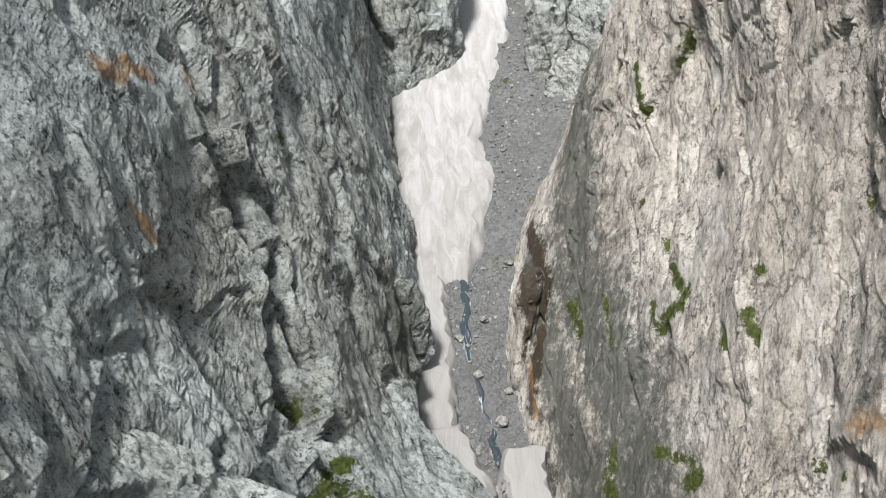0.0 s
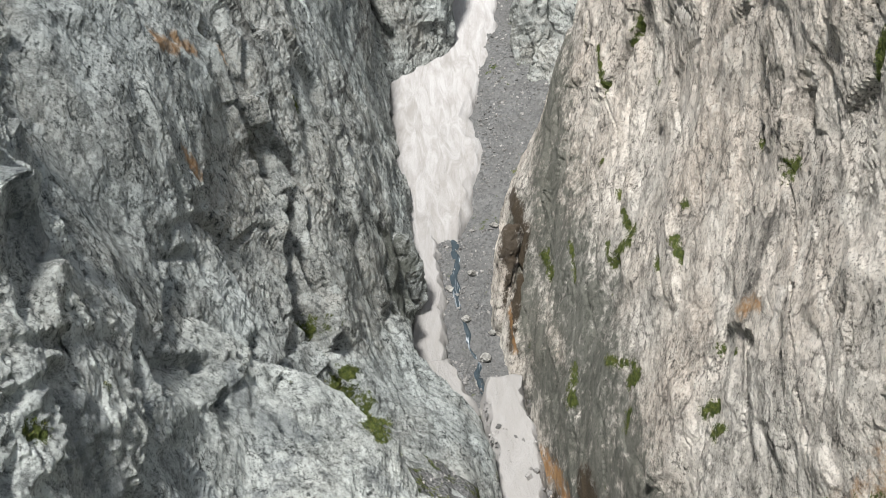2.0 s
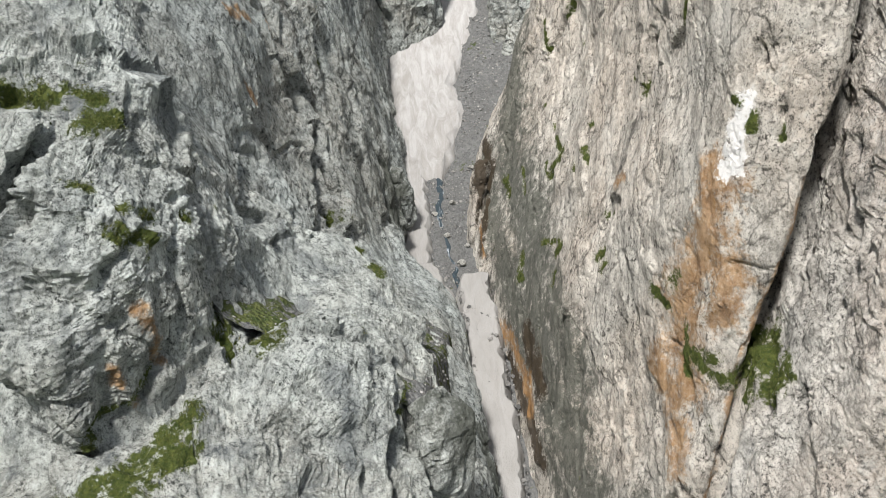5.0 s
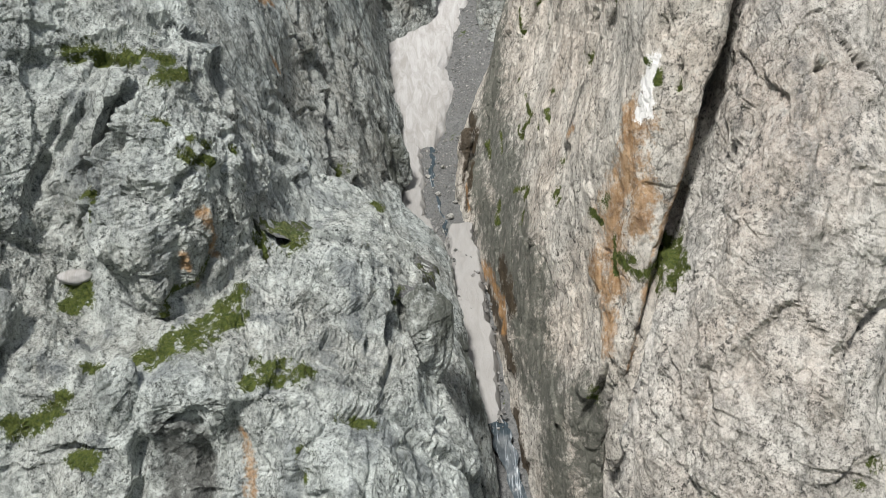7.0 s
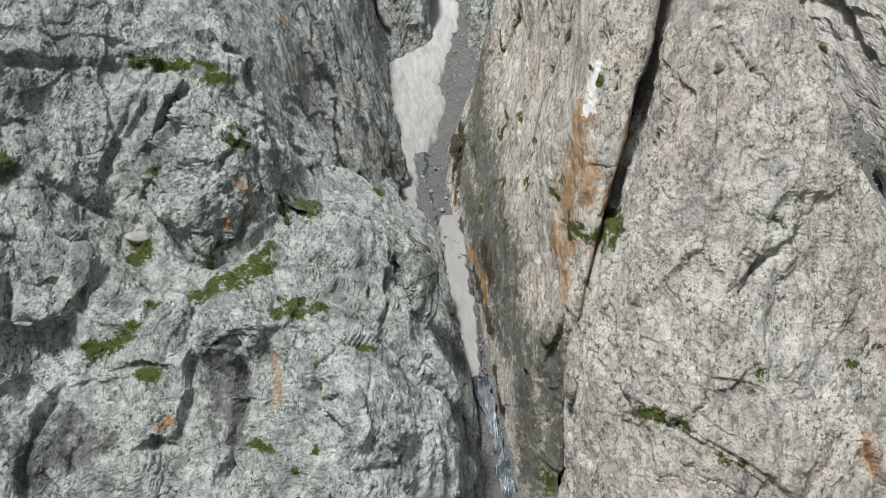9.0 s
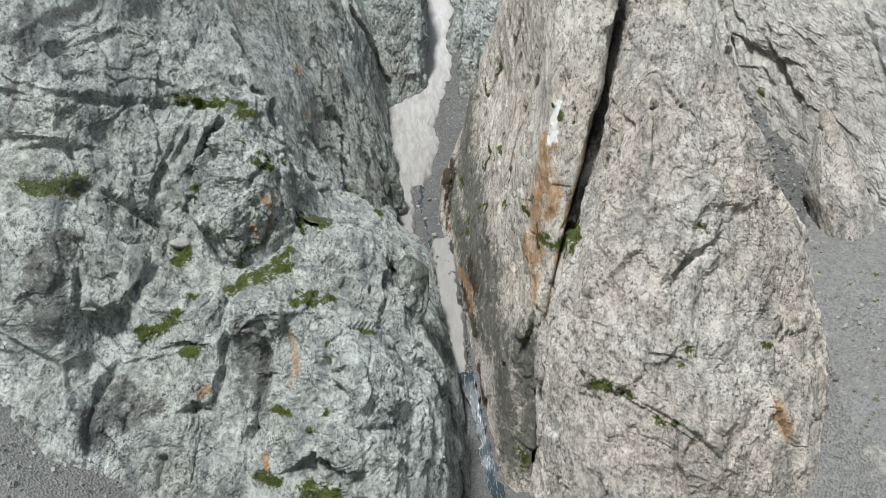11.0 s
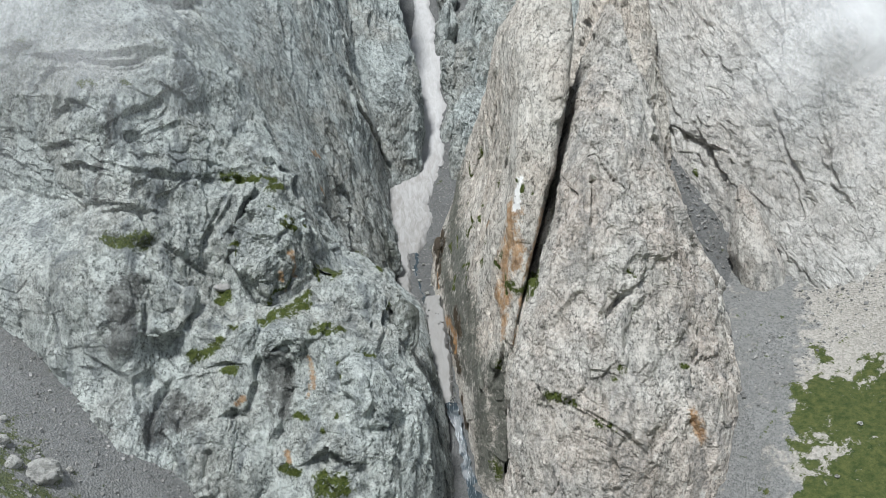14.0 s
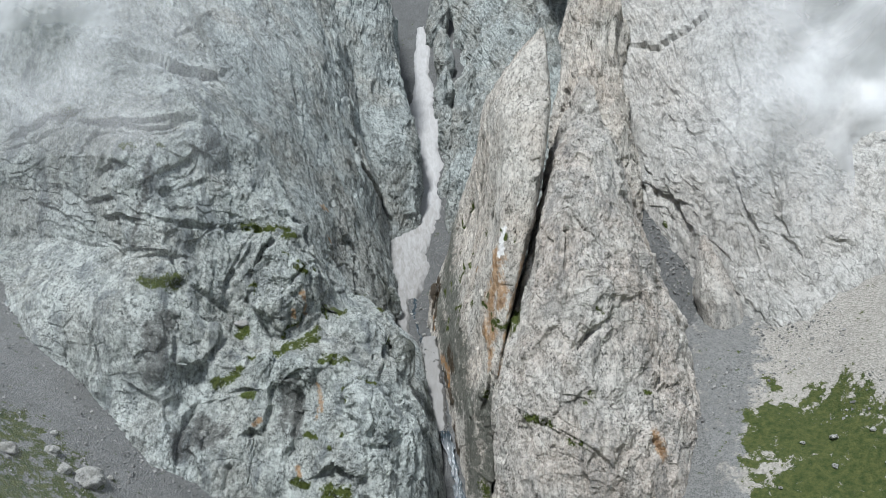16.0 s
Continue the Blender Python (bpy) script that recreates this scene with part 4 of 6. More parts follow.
BUTTRESS_MARKS += [
    ('ochre', 0.43, (18.2, 29.8, -17.8), (18.5, 28.4, -16.9)),
    ('wet', 0.5, (11.6, 57.4, -35.5), (11.3, 53.9, -37.9)),
    ('ochre', 0.37, (11.8, 63.5, -31.5), (11.5, 60.3, -34.0)),
    ('white', 0.7, (21.1, 14.5, -9.2), (20.9, 14.4, -11.1), (20.7, 14.3, -12.8)),
    ('ochre', 1.5, (20.3, 14.8, -13.5), (19.9, 14.7, -17.4), (19.0, 16.2, -21.8), (19.3, 14.7, -27.2)),
    ('ochre', 1.1, (21.0, 12.9, -18.9), (20.8, 13.1, -21.8)),
    ('ochre', 1.1, (18.2, 17.5, -27.3), (18.4, 15.5, -29.2), (18.4, 13.5, -32.5)),
    ('moss', 0.5, (20.8, 13.0, -25.1), (20.0, 14.1, -25.1)),
    ('moss', 0.5, (19.4, 15.2, -25.1), (19.5, 14.7, -26.5)),
]
BUTTRESS_MARKS += [
    ('moss', 0.4, (17.7, 15.0, -38.1), (18.1, 15.3, -39.6)),
    ('moss', 0.8, (18.0, 15.6, -55.3), (18.6, 15.0, -57.2)),
    ('moss', 0.32, (20.8, 25.4, -3.7), (20.7, 25.5, -5.5)),
    ('moss', 0.28, (20.2, 30.8, -10.4), (20.0, 30.7, -11.1)),
    ('moss', 0.32, (20.9, 15.4, -8.9), (21.0, 14.8, -9.1)),
    ('moss', 0.4, (21.7, 13.8, -9.6), (21.6, 13.8, -10.4)),
    ('moss', 0.24, (23.1, 12.6, -10.1), (23.0, 12.5, -10.7)),
    ('moss', 0.32, (15.8, 38.7, -25.7), (15.6, 38.7, -26.4)),
    ('moss', 0.28, (16.7, 29.4, -24.8), (17.0, 28.4, -23.7)),
    ('moss', 0.4, (18.8, 16.7, -20.6)),
    ('moss', 0.28, (18.2, 19.0, -22.4), (18.6, 17.4, -23.1)),
]
BUTTRESS_MARKS += [
    ('moss', 0.28, (19.3, 15.5, -23.6), (19.3, 15.3, -24.9)),
    ('ochre', 0.8, (11.6, 50.2, -39.0), (12.5, 45.6, -38.4), (12.8, 41.1, -39.4), (13.0, 36.7, -41.1)),
    ('wet', 0.9, (11.7, 49.4, -39.2), (12.6, 43.1, -39.4), (13.1, 35.7, -41.1)),
    ('algae', 3.2, (12.6, 52.9, -32.4), (13.0, 45.0, -34.2), (13.9, 35.3, -35.2), (14.1, 28.6, -38.1)),
    ('algae', 2.4, (14.7, 37.0, -30.1), (14.9, 29.2, -33.8)),
    ('algae', 2.6, (14.0, 46.1, -29.8), (14.0, 32.9, -36.2), (14.5, 20.2, -43.0), (16.2, 16.7, -55.8)),
    ('algae', 2.0, (17.0, 16.1, -39.9), (19.7, 15.5, -48.0), (19.5, 14.8, -56.4)),
]
BUTTRESS_MARKS += [
    ('algae', 2.2, (13.8, 70.2, -25.3), (12.7, 59.3, -30.6), (12.7, 51.0, -32.9), (12.8, 46.4, -34.6)),
    ('algae', 3.6, (18.1, 75.9, -10.7), (16.2, 67.5, -18.0), (15.3, 60.2, -23.4), (14.9, 49.0, -26.7), (14.2, 42.4, -30.4)),
    ('wet', 1.3, (12.3, 48.0, -37.9), (13.0, 40.0, -37.8), (13.4, 33.2, -39.5)),
    ('ochre', 0.7, (12.4, 45.3, -38.9), (13.0, 38.5, -39.1)),
    ('moss', 0.5, (19.8, 14.4, -25.2), (21.2, 12.5, -25.9)),
    ('moss', 0.6, (15.5, 39.4, -26.5)),
    ('moss', 0.5, (16.8, 29.1, -24.4)),
    ('moss', 0.6, (18.8, 17.0, -21.1)),
    ('moss', 0.4, (16.7, 48.2, -21.6), (17.8, 46.7, -18.7)),
]
TOWER_CRACKS = [
    (0.95, 1.6, (31.3, 6.8, -8.5), (31.4, 6.7, -8.7)),
    (1.0, 1.7, (34.8, 6.8, -8.1), (35.0, 6.7, -8.4)),
    (0.45, 0.5, (31.1, 6.0, -9.9), (30.5, 3.8, -15.5)),
    (0.43, 0.67, (28.6, 11.8, -11.0), (27.3, 9.5, -15.8), (26.1, 6.5, -19.6)),
    (0.65, 0.78, (32.2, 0.1, -26.9), (33.3, 0.5, -25.6), (34.2, 0.7, -24.9), (36.1, 1.0, -24.4)),
    (0.43, 0.67, (23.3, 2.2, -29.7), (23.4, 0.9, -31.8), (22.4, 0.5, -35.4), (21.9, 0.4, -39.3)),
    (0.43, 0.78, (23.5, -1.5, -39.1), (26.0, -2.7, -39.1), (29.1, -3.4, -40.4), (31.9, -4.1, -42.4), (35.0, -4.9, -44.5)),
    (0.8, 0.72, (22.2, -0.3, -40.6), (22.6, -0.9, -40.3)),
]
TOWER_CRACKS += [
    (0.5, 0.76, (20.3, 11.8, -36.6), (20.4, 10.6, -38.9), (20.3, 10.3, -41.2)),
    (0.5, 0.84, (42.8, -1.5, -34.3), (43.4, -2.6, -37.3), (43.0, -3.8, -40.6)),
    (0.43, 0.59, (35.2, -2.7, -34.1), (36.0, -3.4, -36.6), (35.7, -3.9, -38.6)),
    (0.6, 0.67, (39.7, 0.1, -29.2), (40.2, -1.1, -32.1)),
    (0.58, 0.6, (31.0, 11.9, -3.4), (31.8, 10.4, -3.7), (32.5, 10.2, -3.4)),
    (0.5, 0.5, (29.5, 3.1, -18.0), (29.7, 1.4, -23.6)),
]
TOWER_MARKS = [
    ('moss', 0.8, (24.4, 15.9, -25.1), (22.9, 12.4, -25.3)),
    ('moss', 0.7, (24.0, -1.8, -38.7), (25.4, -2.4, -38.6), (26.9, -2.9, -39.1)),
    ('moss', 0.6, (30.0, -3.6, -41.5), (31.8, -4.0, -42.1)),
    ('moss', 0.5, (32.7, -3.0, -34.4), (33.3, -3.1, -34.7)),
    ('moss', 0.4, (31.6, -3.3, -35.9), (31.4, -3.5, -37.7)),
    ('moss', 0.4, (43.1, -1.4, -34.4), (43.7, -1.4, -34.7)),
    ('moss', 0.3, (35.2, 1.5, -21.1), (36.2, 1.4, -21.9)),
    ('ochre', 0.76, (43.4, -3.9, -41.1), (44.7, -4.2, -44.1)),
    ('moss', 0.8, (24.6, 13.3, -24.0), (24.1, 13.3, -25.4)),
    ('moss', 1.0, (24.2, 10.1, -24.5), (23.7, 10.3, -26.0)),
]
TOWER_MARKS += [
    ('moss', 0.9, (24.5, 15.2, -24.6), (22.3, 12.1, -26.4)),
    ('moss', 1.3, (24.6, 12.9, -23.8), (22.7, 12.4, -25.4)),
]
FLANK_CRACKS = [
    (0.8, 2.6, (-10.2, 51.1, -5.1), (-9.2, 50.3, -7.4), (-8.4, 49.7, -9.8), (-7.9, 49.7, -12.1), (-7.5, 49.9, -13.8), (-6.6, 49.4, -16.4), (-5.7, 48.8, -18.1), (-5.4, 46.8, -19.8), (-4.9, 45.3, -21.5), (-4.3, 44.6, -22.9)),
    (0.9, 3.2, (-5.4, 47.1, -19.6), (-4.9, 45.3, -21.5), (-4.2, 44.9, -22.8), (-3.0, 45.1, -25.0), (-2.7, 43.9, -26.2), (-1.5, 43.8, -28.2), (0.1, 44.0, -31.1)),
    (0.5, 1.26, (-8.7, 51.0, -8.1), (-7.8, 51.7, -9.9), (-7.4, 51.3, -11.5), (-6.1, 52.0, -14.6), (-5.7, 52.3, -15.2), (-4.9, 52.3, -16.8), (-4.4, 50.8, -18.6), (-4.1, 49.7, -19.9), (-3.7, 48.9, -21.0)),
]
FLANK_CRACKS += [
    (0.43, 1.0, (-3.7, 66.6, -11.7), (-2.8, 65.3, -14.4), (-1.8, 63.3, -17.3), (-1.0, 61.8, -19.4)),
    (0.5, 0.84, (-6.8, 54.0, -10.8), (-6.6, 52.3, -12.7)),
    (0.5, 0.84, (-6.6, 59.0, -8.6), (-5.9, 57.5, -10.9)),
    (0.43, 0.98, (-9.7, 55.5, -3.5), (-8.6, 55.5, -5.9), (-8.1, 52.9, -8.4), (-7.3, 51.3, -11.7)),
    (0.5, 0.84, (-10.5, 39.6, -14.7), (-9.9, 43.8, -12.7)),
    (0.42, 0.45, (-11.4, 35.8, -15.0), (-10.9, 33.1, -16.9), (-9.8, 27.9, -18.3)),
    (0.4, 0.5, (-9.8, 27.7, -18.3), (-8.1, 33.1, -21.7), (-7.0, 33.3, -22.9), (-6.5, 33.7, -23.4), (-6.2, 33.1, -24.3)),
]
FLANK_CRACKS += [
    (0.42, 0.7, (-7.1, 28.2, -20.7), (-7.8, 32.4, -22.4), (-6.5, 33.8, -23.3)),
    (0.5, 0.7, (-4.0, 36.9, -26.6), (-2.8, 41.2, -27.2)),
    (0.42, 0.84, (-11.4, 36.2, -14.8), (-10.4, 39.3, -15.0), (-9.1, 41.7, -16.5), (-8.1, 42.3, -17.8)),
    (0.5, 1.12, (0.7, 98.2, -8.5), (2.6, 103.6, -14.8)),
    (0.6, 0.8, (-39.5, 55.0, 32.5), (-35.5, 57.5, 36.2)),
    (0.6, 0.8, (-19.7, 65.2, 22.6), (-17.7, 60.8, 15.4)),
    (0.5, 0.6, (-5.4, 47.3, -19.4), (-4.7, 44.2, -22.4), (-2.8, 44.1, -25.9), (-0.8, 42.9, -30.0)),
    (0.5, 0.54, (-3.4, 62.4, -14.2), (-1.2, 60.4, -19.4), (1.9, 63.7, -24.8)),
]
FLANK_MARKS = [
    ('moss', 0.48, (-5.9, 56.9, -11.2), (-5.5, 57.7, -11.7)),
    ('moss', 0.48, (-3.4, 45.1, -24.1), (-3.1, 45.1, -24.7)),
    ('moss', 0.48, (-2.3, 43.2, -27.1), (-1.0, 43.7, -29.2)),
    ('moss', 0.48, (-0.7, 43.8, -29.7), (0.3, 43.7, -31.7)),
    ('ochre', 0.5, (-12.5, 43.0, -5.4), (-11.7, 44.5, -6.0)),
    ('ochre', 0.42, (-11.1, 40.4, -11.7), (-10.6, 41.0, -13.1)),
    ('ochre', 0.5, (-9.0, 51.9, -7.0)),
    ('moss', 0.6, (-1.4, 43.8, -28.4), (-0.5, 43.9, -30.0)),
]
CLIFF_CRACKS = [
    (0.4, 0.5, (-10.9, 33.1, -16.9), (-9.8, 27.9, -18.3), (-9.3, 25.2, -19.0)),
    (0.4, 0.45, (-10.7, 26.7, -17.4), (-9.9, 26.0, -18.4), (-9.4, 25.6, -18.9)),
    (0.42, 0.4, (-9.8, 27.7, -18.3), (-8.1, 33.1, -21.7)),
    (0.42, 0.7, (-7.1, 28.2, -20.7), (-7.8, 32.4, -22.4)),
    (0.4, 0.25, (-34.3, 11.0, -7.8), (-28.6, 14.4, -8.0)),
    (0.4, 0.28, (-24.1, 17.6, -8.2), (-21.7, 18.4, -8.3), (-18.5, 16.8, -9.1)),
    (0.72, 1.08, (-21.4, 10.0, -17.4), (-23.1, 12.8, -20.9)),
    (0.43, 0.67, (-22.2, 16.6, -10.3), (-22.8, 14.9, -12.3), (-24.5, 13.3, -15.0), (-25.7, 11.7, -17.3), (-26.1, 10.9, -20.4)),
]
CLIFF_CRACKS += [
    (0.43, 0.72, (-12.1, 9.5, -25.4), (-9.9, 12.9, -24.1), (-8.1, 13.7, -23.0)),
    (0.43, 0.5, (-14.2, 0.6, -31.1), (-13.3, 0.6, -30.7), (-12.6, 0.4, -31.7)),
    (1.3, 1.2, (-20.8, -1.6, -40.0), (-20.2, -1.6, -40.0)),
    (1.4, 1.2, (-4.8, -2.3, -35.6), (-4.6, -2.9, -36.4)),
    (0.5, 0.76, (-32.7, 0.5, -33.9), (-30.6, 0.4, -36.1), (-31.1, -1.1, -38.7), (-31.9, -2.7, -41.4)),
    (0.43, 0.54, (-29.7, 1.5, -31.1), (-28.2, 2.3, -29.7), (-27.4, 3.4, -28.6)),
    (0.42, 0.67, (-6.9, -1.8, -36.7), (-4.5, -3.9, -37.6), (-2.9, -4.5, -38.8)),
    (0.5, 0.78, (-5.6, 3.8, -29.6), (-2.4, 4.6, -31.3), (-0.3, 4.8, -32.6), (1.1, 6.1, -33.0)),
]
CLIFF_CRACKS += [
    (0.42, 0.45, (0.2, 12.9, -29.2), (0.7, 9.9, -31.2), (-0.2, 5.8, -32.3)),
    (0.43, 0.59, (-4.1, 0.4, -32.4), (-6.1, -0.8, -34.0), (-6.7, -1.4, -35.9)),
    (0.43, 0.67, (-33.6, 3.9, -22.2), (-31.0, 4.1, -23.3)),
    (0.43, 0.67, (-32.3, 7.7, -16.9), (-29.8, 8.0, -19.7), (-28.7, 8.4, -22.5)),
    (0.43, 0.67, (-26.2, 7.0, -26.5), (-27.0, 3.6, -28.6), (-28.2, 2.0, -30.2)),
    (0.5, 0.5, (-53.0, 23.2, 7.9), (-44.6, 17.0, 8.3), (-39.4, 17.3, 8.4), (-34.6, 18.8, 9.8)),
    (0.6, 0.8, (-39.6, 27.4, 19.7), (-35.7, 33.1, 19.6), (-32.8, 43.6, 21.6)),
    (0.6, 0.8, (-41.8, 43.8, 28.6), (-39.5, 55.0, 32.5), (-35.5, 57.5, 36.2)),
]
CLIFF_CRACKS += [
    (0.43, 0.5, (-34.5, 10.9, -7.8), (-26.9, 16.0, -8.3), (-20.3, 18.9, -7.9)),
    (0.6, 0.6, (-67.0, 26.6, -12.7), (-62.1, 11.5, -21.9)),
    (0.43, 0.6, (-45.9, 7.2, -17.6), (-45.4, 1.7, -26.1), (-46.9, 2.5, -31.2)),
    (0.5, 0.65, (-33.5, 0.5, -28.8), (-30.2, 1.1, -32.7), (-27.7, 2.6, -29.3)),
    (0.43, 0.5, (-64.1, 28.5, -4.4), (-56.6, 24.3, -6.3), (-49.1, 19.1, -10.2)),
    (0.58, 0.7, (-72.8, 35.9, 5.2), (-64.7, 31.4, 7.2), (-58.3, 27.8, 10.7)),
    (0.6, 0.6, (-65.5, 34.0, 14.7), (-62.9, 30.7, 9.3)),
    (0.6, 0.8, (-7.8, -6.3, -45.3), (-6.2, -6.8, -45.6)),
    (0.42, 0.8, (-3.0, 25.2, -24.1), (-2.6, 23.0, -24.6), (-2.3, 17.6, -23.7)),
]
CLIFF_CRACKS += [
    (0.45, 0.35, (-48.2, 17.7, 1.8), (-45.3, 14.9, 2.1), (-42.9, 13.4, 1.8)),
    (0.45, 0.35, (-49.8, 19.6, -3.7), (-46.6, 16.3, -3.1), (-44.0, 13.8, -3.3)),
    (0.45, 0.4, (-37.3, 12.2, -2.3), (-34.7, 14.2, -1.5), (-32.3, 15.9, -0.6), (-29.0, 17.0, 0.5)),
    (0.45, 0.35, (-35.0, 15.2, 0.6), (-32.4, 16.7, 1.7)),
    (0.45, 0.4, (-47.6, 17.7, -6.6), (-44.0, 14.1, -6.9), (-41.1, 11.7, -6.8)),
    (0.45, 0.4, (-36.7, 9.0, -12.6), (-34.2, 8.9, -13.4)),
    (0.43, 0.6, (-32.8, 2.9, -25.4), (-32.7, 0.7, -29.6), (-33.1, 0.3, -32.6)),
    (0.6, 0.8, (-8.9, -6.0, -46.4), (-7.1, -6.4, -44.8), (-5.7, -6.8, -45.0)),
]
CLIFF_CRACKS += [
    (0.43, 0.6, (-41.2, 0.0, -32.1), (-35.9, -0.3, -35.0), (-30.5, -1.3, -39.2), (-27.6, -2.7, -43.1)),
    (0.43, 0.5, (-26.6, 1.5, -32.9), (-28.6, 0.2, -36.8), (-27.0, -1.8, -40.6)),
    (0.42, 0.45, (-44.9, 1.9, -23.9), (-45.3, 1.7, -29.6), (-45.8, 0.9, -35.2)),
    (0.5, 0.62, (0.5, 6.8, -32.3), (0.8, 13.6, -29.6), (0.3, 18.0, -26.8), (-1.8, 17.2, -24.2), (-3.9, 16.2, -23.1), (-6.2, 16.0, -22.4), (-9.1, 15.9, -23.1), (-11.7, 11.5, -24.2), (-13.4, 8.8, -25.8)),
    (0.4, 0.2, (-12.4, 18.5, -13.3), (-10.0, 29.3, -18.0)),
    (0.55, 0.78, (-3.7, 1.2, -32.1), (-0.1, 4.1, -33.1), (2.8, 5.0, -36.4), (6.1, 8.0, -41.0), (8.8, 12.9, -46.9)),
]
CLIFF_CRACKS += [
    (0.5, 0.6, (-30.7, 8.1, -17.8), (-28.6, 8.8, -19.5), (-25.9, 11.1, -22.1), (-24.0, 12.2, -23.3)),
    (0.6, 0.84, (-27.1, 4.8, -26.9), (-27.9, 2.8, -29.0), (-29.4, 1.6, -30.9)),
]
CLIFF_MARKS = [
    ('moss', 0.6, (-23.8, 17.9, -7.9), (-21.3, 18.6, -8.1), (-19.1, 18.3, -8.7)),
    ('moss', 0.7, (-23.1, 11.3, -24.8), (-23.2, 10.3, -25.4)),
    ('moss', 0.9, (-17.8, 5.1, -28.1), (-14.3, 5.2, -27.5), (-12.6, 6.6, -26.8), (-11.0, 7.7, -26.3)),
    ('moss', 0.8, (-9.6, 2.1, -29.0), (-7.7, 3.1, -29.0), (-5.9, 3.8, -29.4)),
    ('moss', 0.6, (-11.1, 4.2, -27.5), (-9.4, 4.1, -28.1)),
    ('moss', 0.5, (-21.6, 5.0, -28.6), (-19.5, 3.1, -27.8)),
    ('moss', 0.6, (-24.3, 2.1, -31.6), (-25.6, 1.7, -32.3), (-26.9, 1.5, -32.9)),
    ('moss', 0.4, (-22.6, 1.0, -34.5), (-20.6, 0.9, -34.8)),
    ('moss', 0.5, (-3.8, 0.7, -32.4), (-1.1, 2.4, -33.2)),
]
CLIFF_MARKS += [
    ('moss', 0.5, (-5.9, -0.7, -33.5), (-6.1, -1.2, -35.0)),
    ('moss', 0.7, (-10.9, -2.7, -40.2)),
    ('moss', 0.5, (-6.5, -4.6, -39.7)),
    ('moss', 0.5, (-8.6, -4.7, -41.8)),
    ('moss', 0.5, (-34.1, 7.5, -16.0), (-33.8, 7.5, -16.4)),
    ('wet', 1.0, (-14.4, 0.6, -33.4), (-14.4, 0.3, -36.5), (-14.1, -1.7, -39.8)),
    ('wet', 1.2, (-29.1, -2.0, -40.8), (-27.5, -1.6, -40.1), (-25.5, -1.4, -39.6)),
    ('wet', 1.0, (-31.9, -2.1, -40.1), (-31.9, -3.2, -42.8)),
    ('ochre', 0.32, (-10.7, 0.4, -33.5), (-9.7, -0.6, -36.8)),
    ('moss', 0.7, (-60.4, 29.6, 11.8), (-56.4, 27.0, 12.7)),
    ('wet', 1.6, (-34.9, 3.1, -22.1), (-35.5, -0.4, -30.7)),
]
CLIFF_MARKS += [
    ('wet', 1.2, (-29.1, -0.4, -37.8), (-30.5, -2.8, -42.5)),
    ('moss', 1.0, (-9.2, -6.3, -48.3), (-5.7, -7.4, -48.0)),
    ('moss', 0.8, (-14.0, 6.3, -26.9), (-10.9, 9.4, -25.6)),
    ('moss', 0.48, (-18.5, 18.8, -8.3), (-16.2, 18.0, -8.4)),
    ('moss', 0.56, (-9.1, 16.3, -22.8), (-7.6, 14.9, -22.5)),
    ('wet', 0.5, (-39.6, 14.4, 3.4), (-39.5, 11.3, -3.7), (-40.4, 11.1, -11.2)),
    ('moss', 0.9, (-38.8, 6.8, -16.9), (-36.3, 6.6, -17.0), (-34.0, 7.1, -16.9)),
    ('wet', 0.9, (-36.9, 1.6, -23.1), (-36.4, -0.2, -28.0)),
    ('wet', 0.9, (-24.8, -1.4, -39.6), (-27.0, -1.9, -40.9), (-28.4, -2.2, -41.6)),
    ('wet', 0.8, (-31.1, -1.7, -39.7), (-31.5, -3.2, -43.1)),
]
CLIFF_MARKS += [
    ('moss', 1.1, (-9.3, -6.5, -49.6), (-5.5, -7.7, -49.6)),
    ('moss', 0.6, (-23.1, 3.1, -30.2), (-24.3, 1.9, -31.9)),
    ('moss', 0.8, (-23.5, 11.3, -24.7), (-23.8, 10.0, -25.5)),
    ('moss', 0.6, (-3.2, 1.3, -32.4), (-1.7, 2.3, -32.8)),
    ('moss', 0.9, (-7.6, 3.6, -28.8), (-8.7, 2.7, -28.9)),
    ('moss', 1.0, (-13.1, 6.0, -27.1), (-14.9, 5.3, -27.5), (-16.7, 4.8, -28.0)),
    ('moss', 0.7, (-21.5, 18.5, -8.1), (-19.5, 18.4, -8.5)),
]
HEAD_CRACKS = [
    (0.4, 0.28, (-21.7, 18.4, -8.3), (-18.5, 16.8, -9.1)),
    (0.72, 1.08, (-18.6, 15.0, -9.8), (-19.6, 11.8, -13.0), (-21.0, 11.3, -15.4), (-21.4, 10.0, -17.4), (-23.1, 12.8, -20.9)),
    (0.43, 1.2, (-14.1, 11.6, -15.8), (-15.0, 10.2, -16.9), (-15.8, 9.2, -18.0)),
    (0.42, 0.3, (-17.9, 14.9, -9.7), (-14.3, 15.3, -11.3), (-12.4, 18.5, -13.3), (-10.0, 29.3, -18.0)),
]
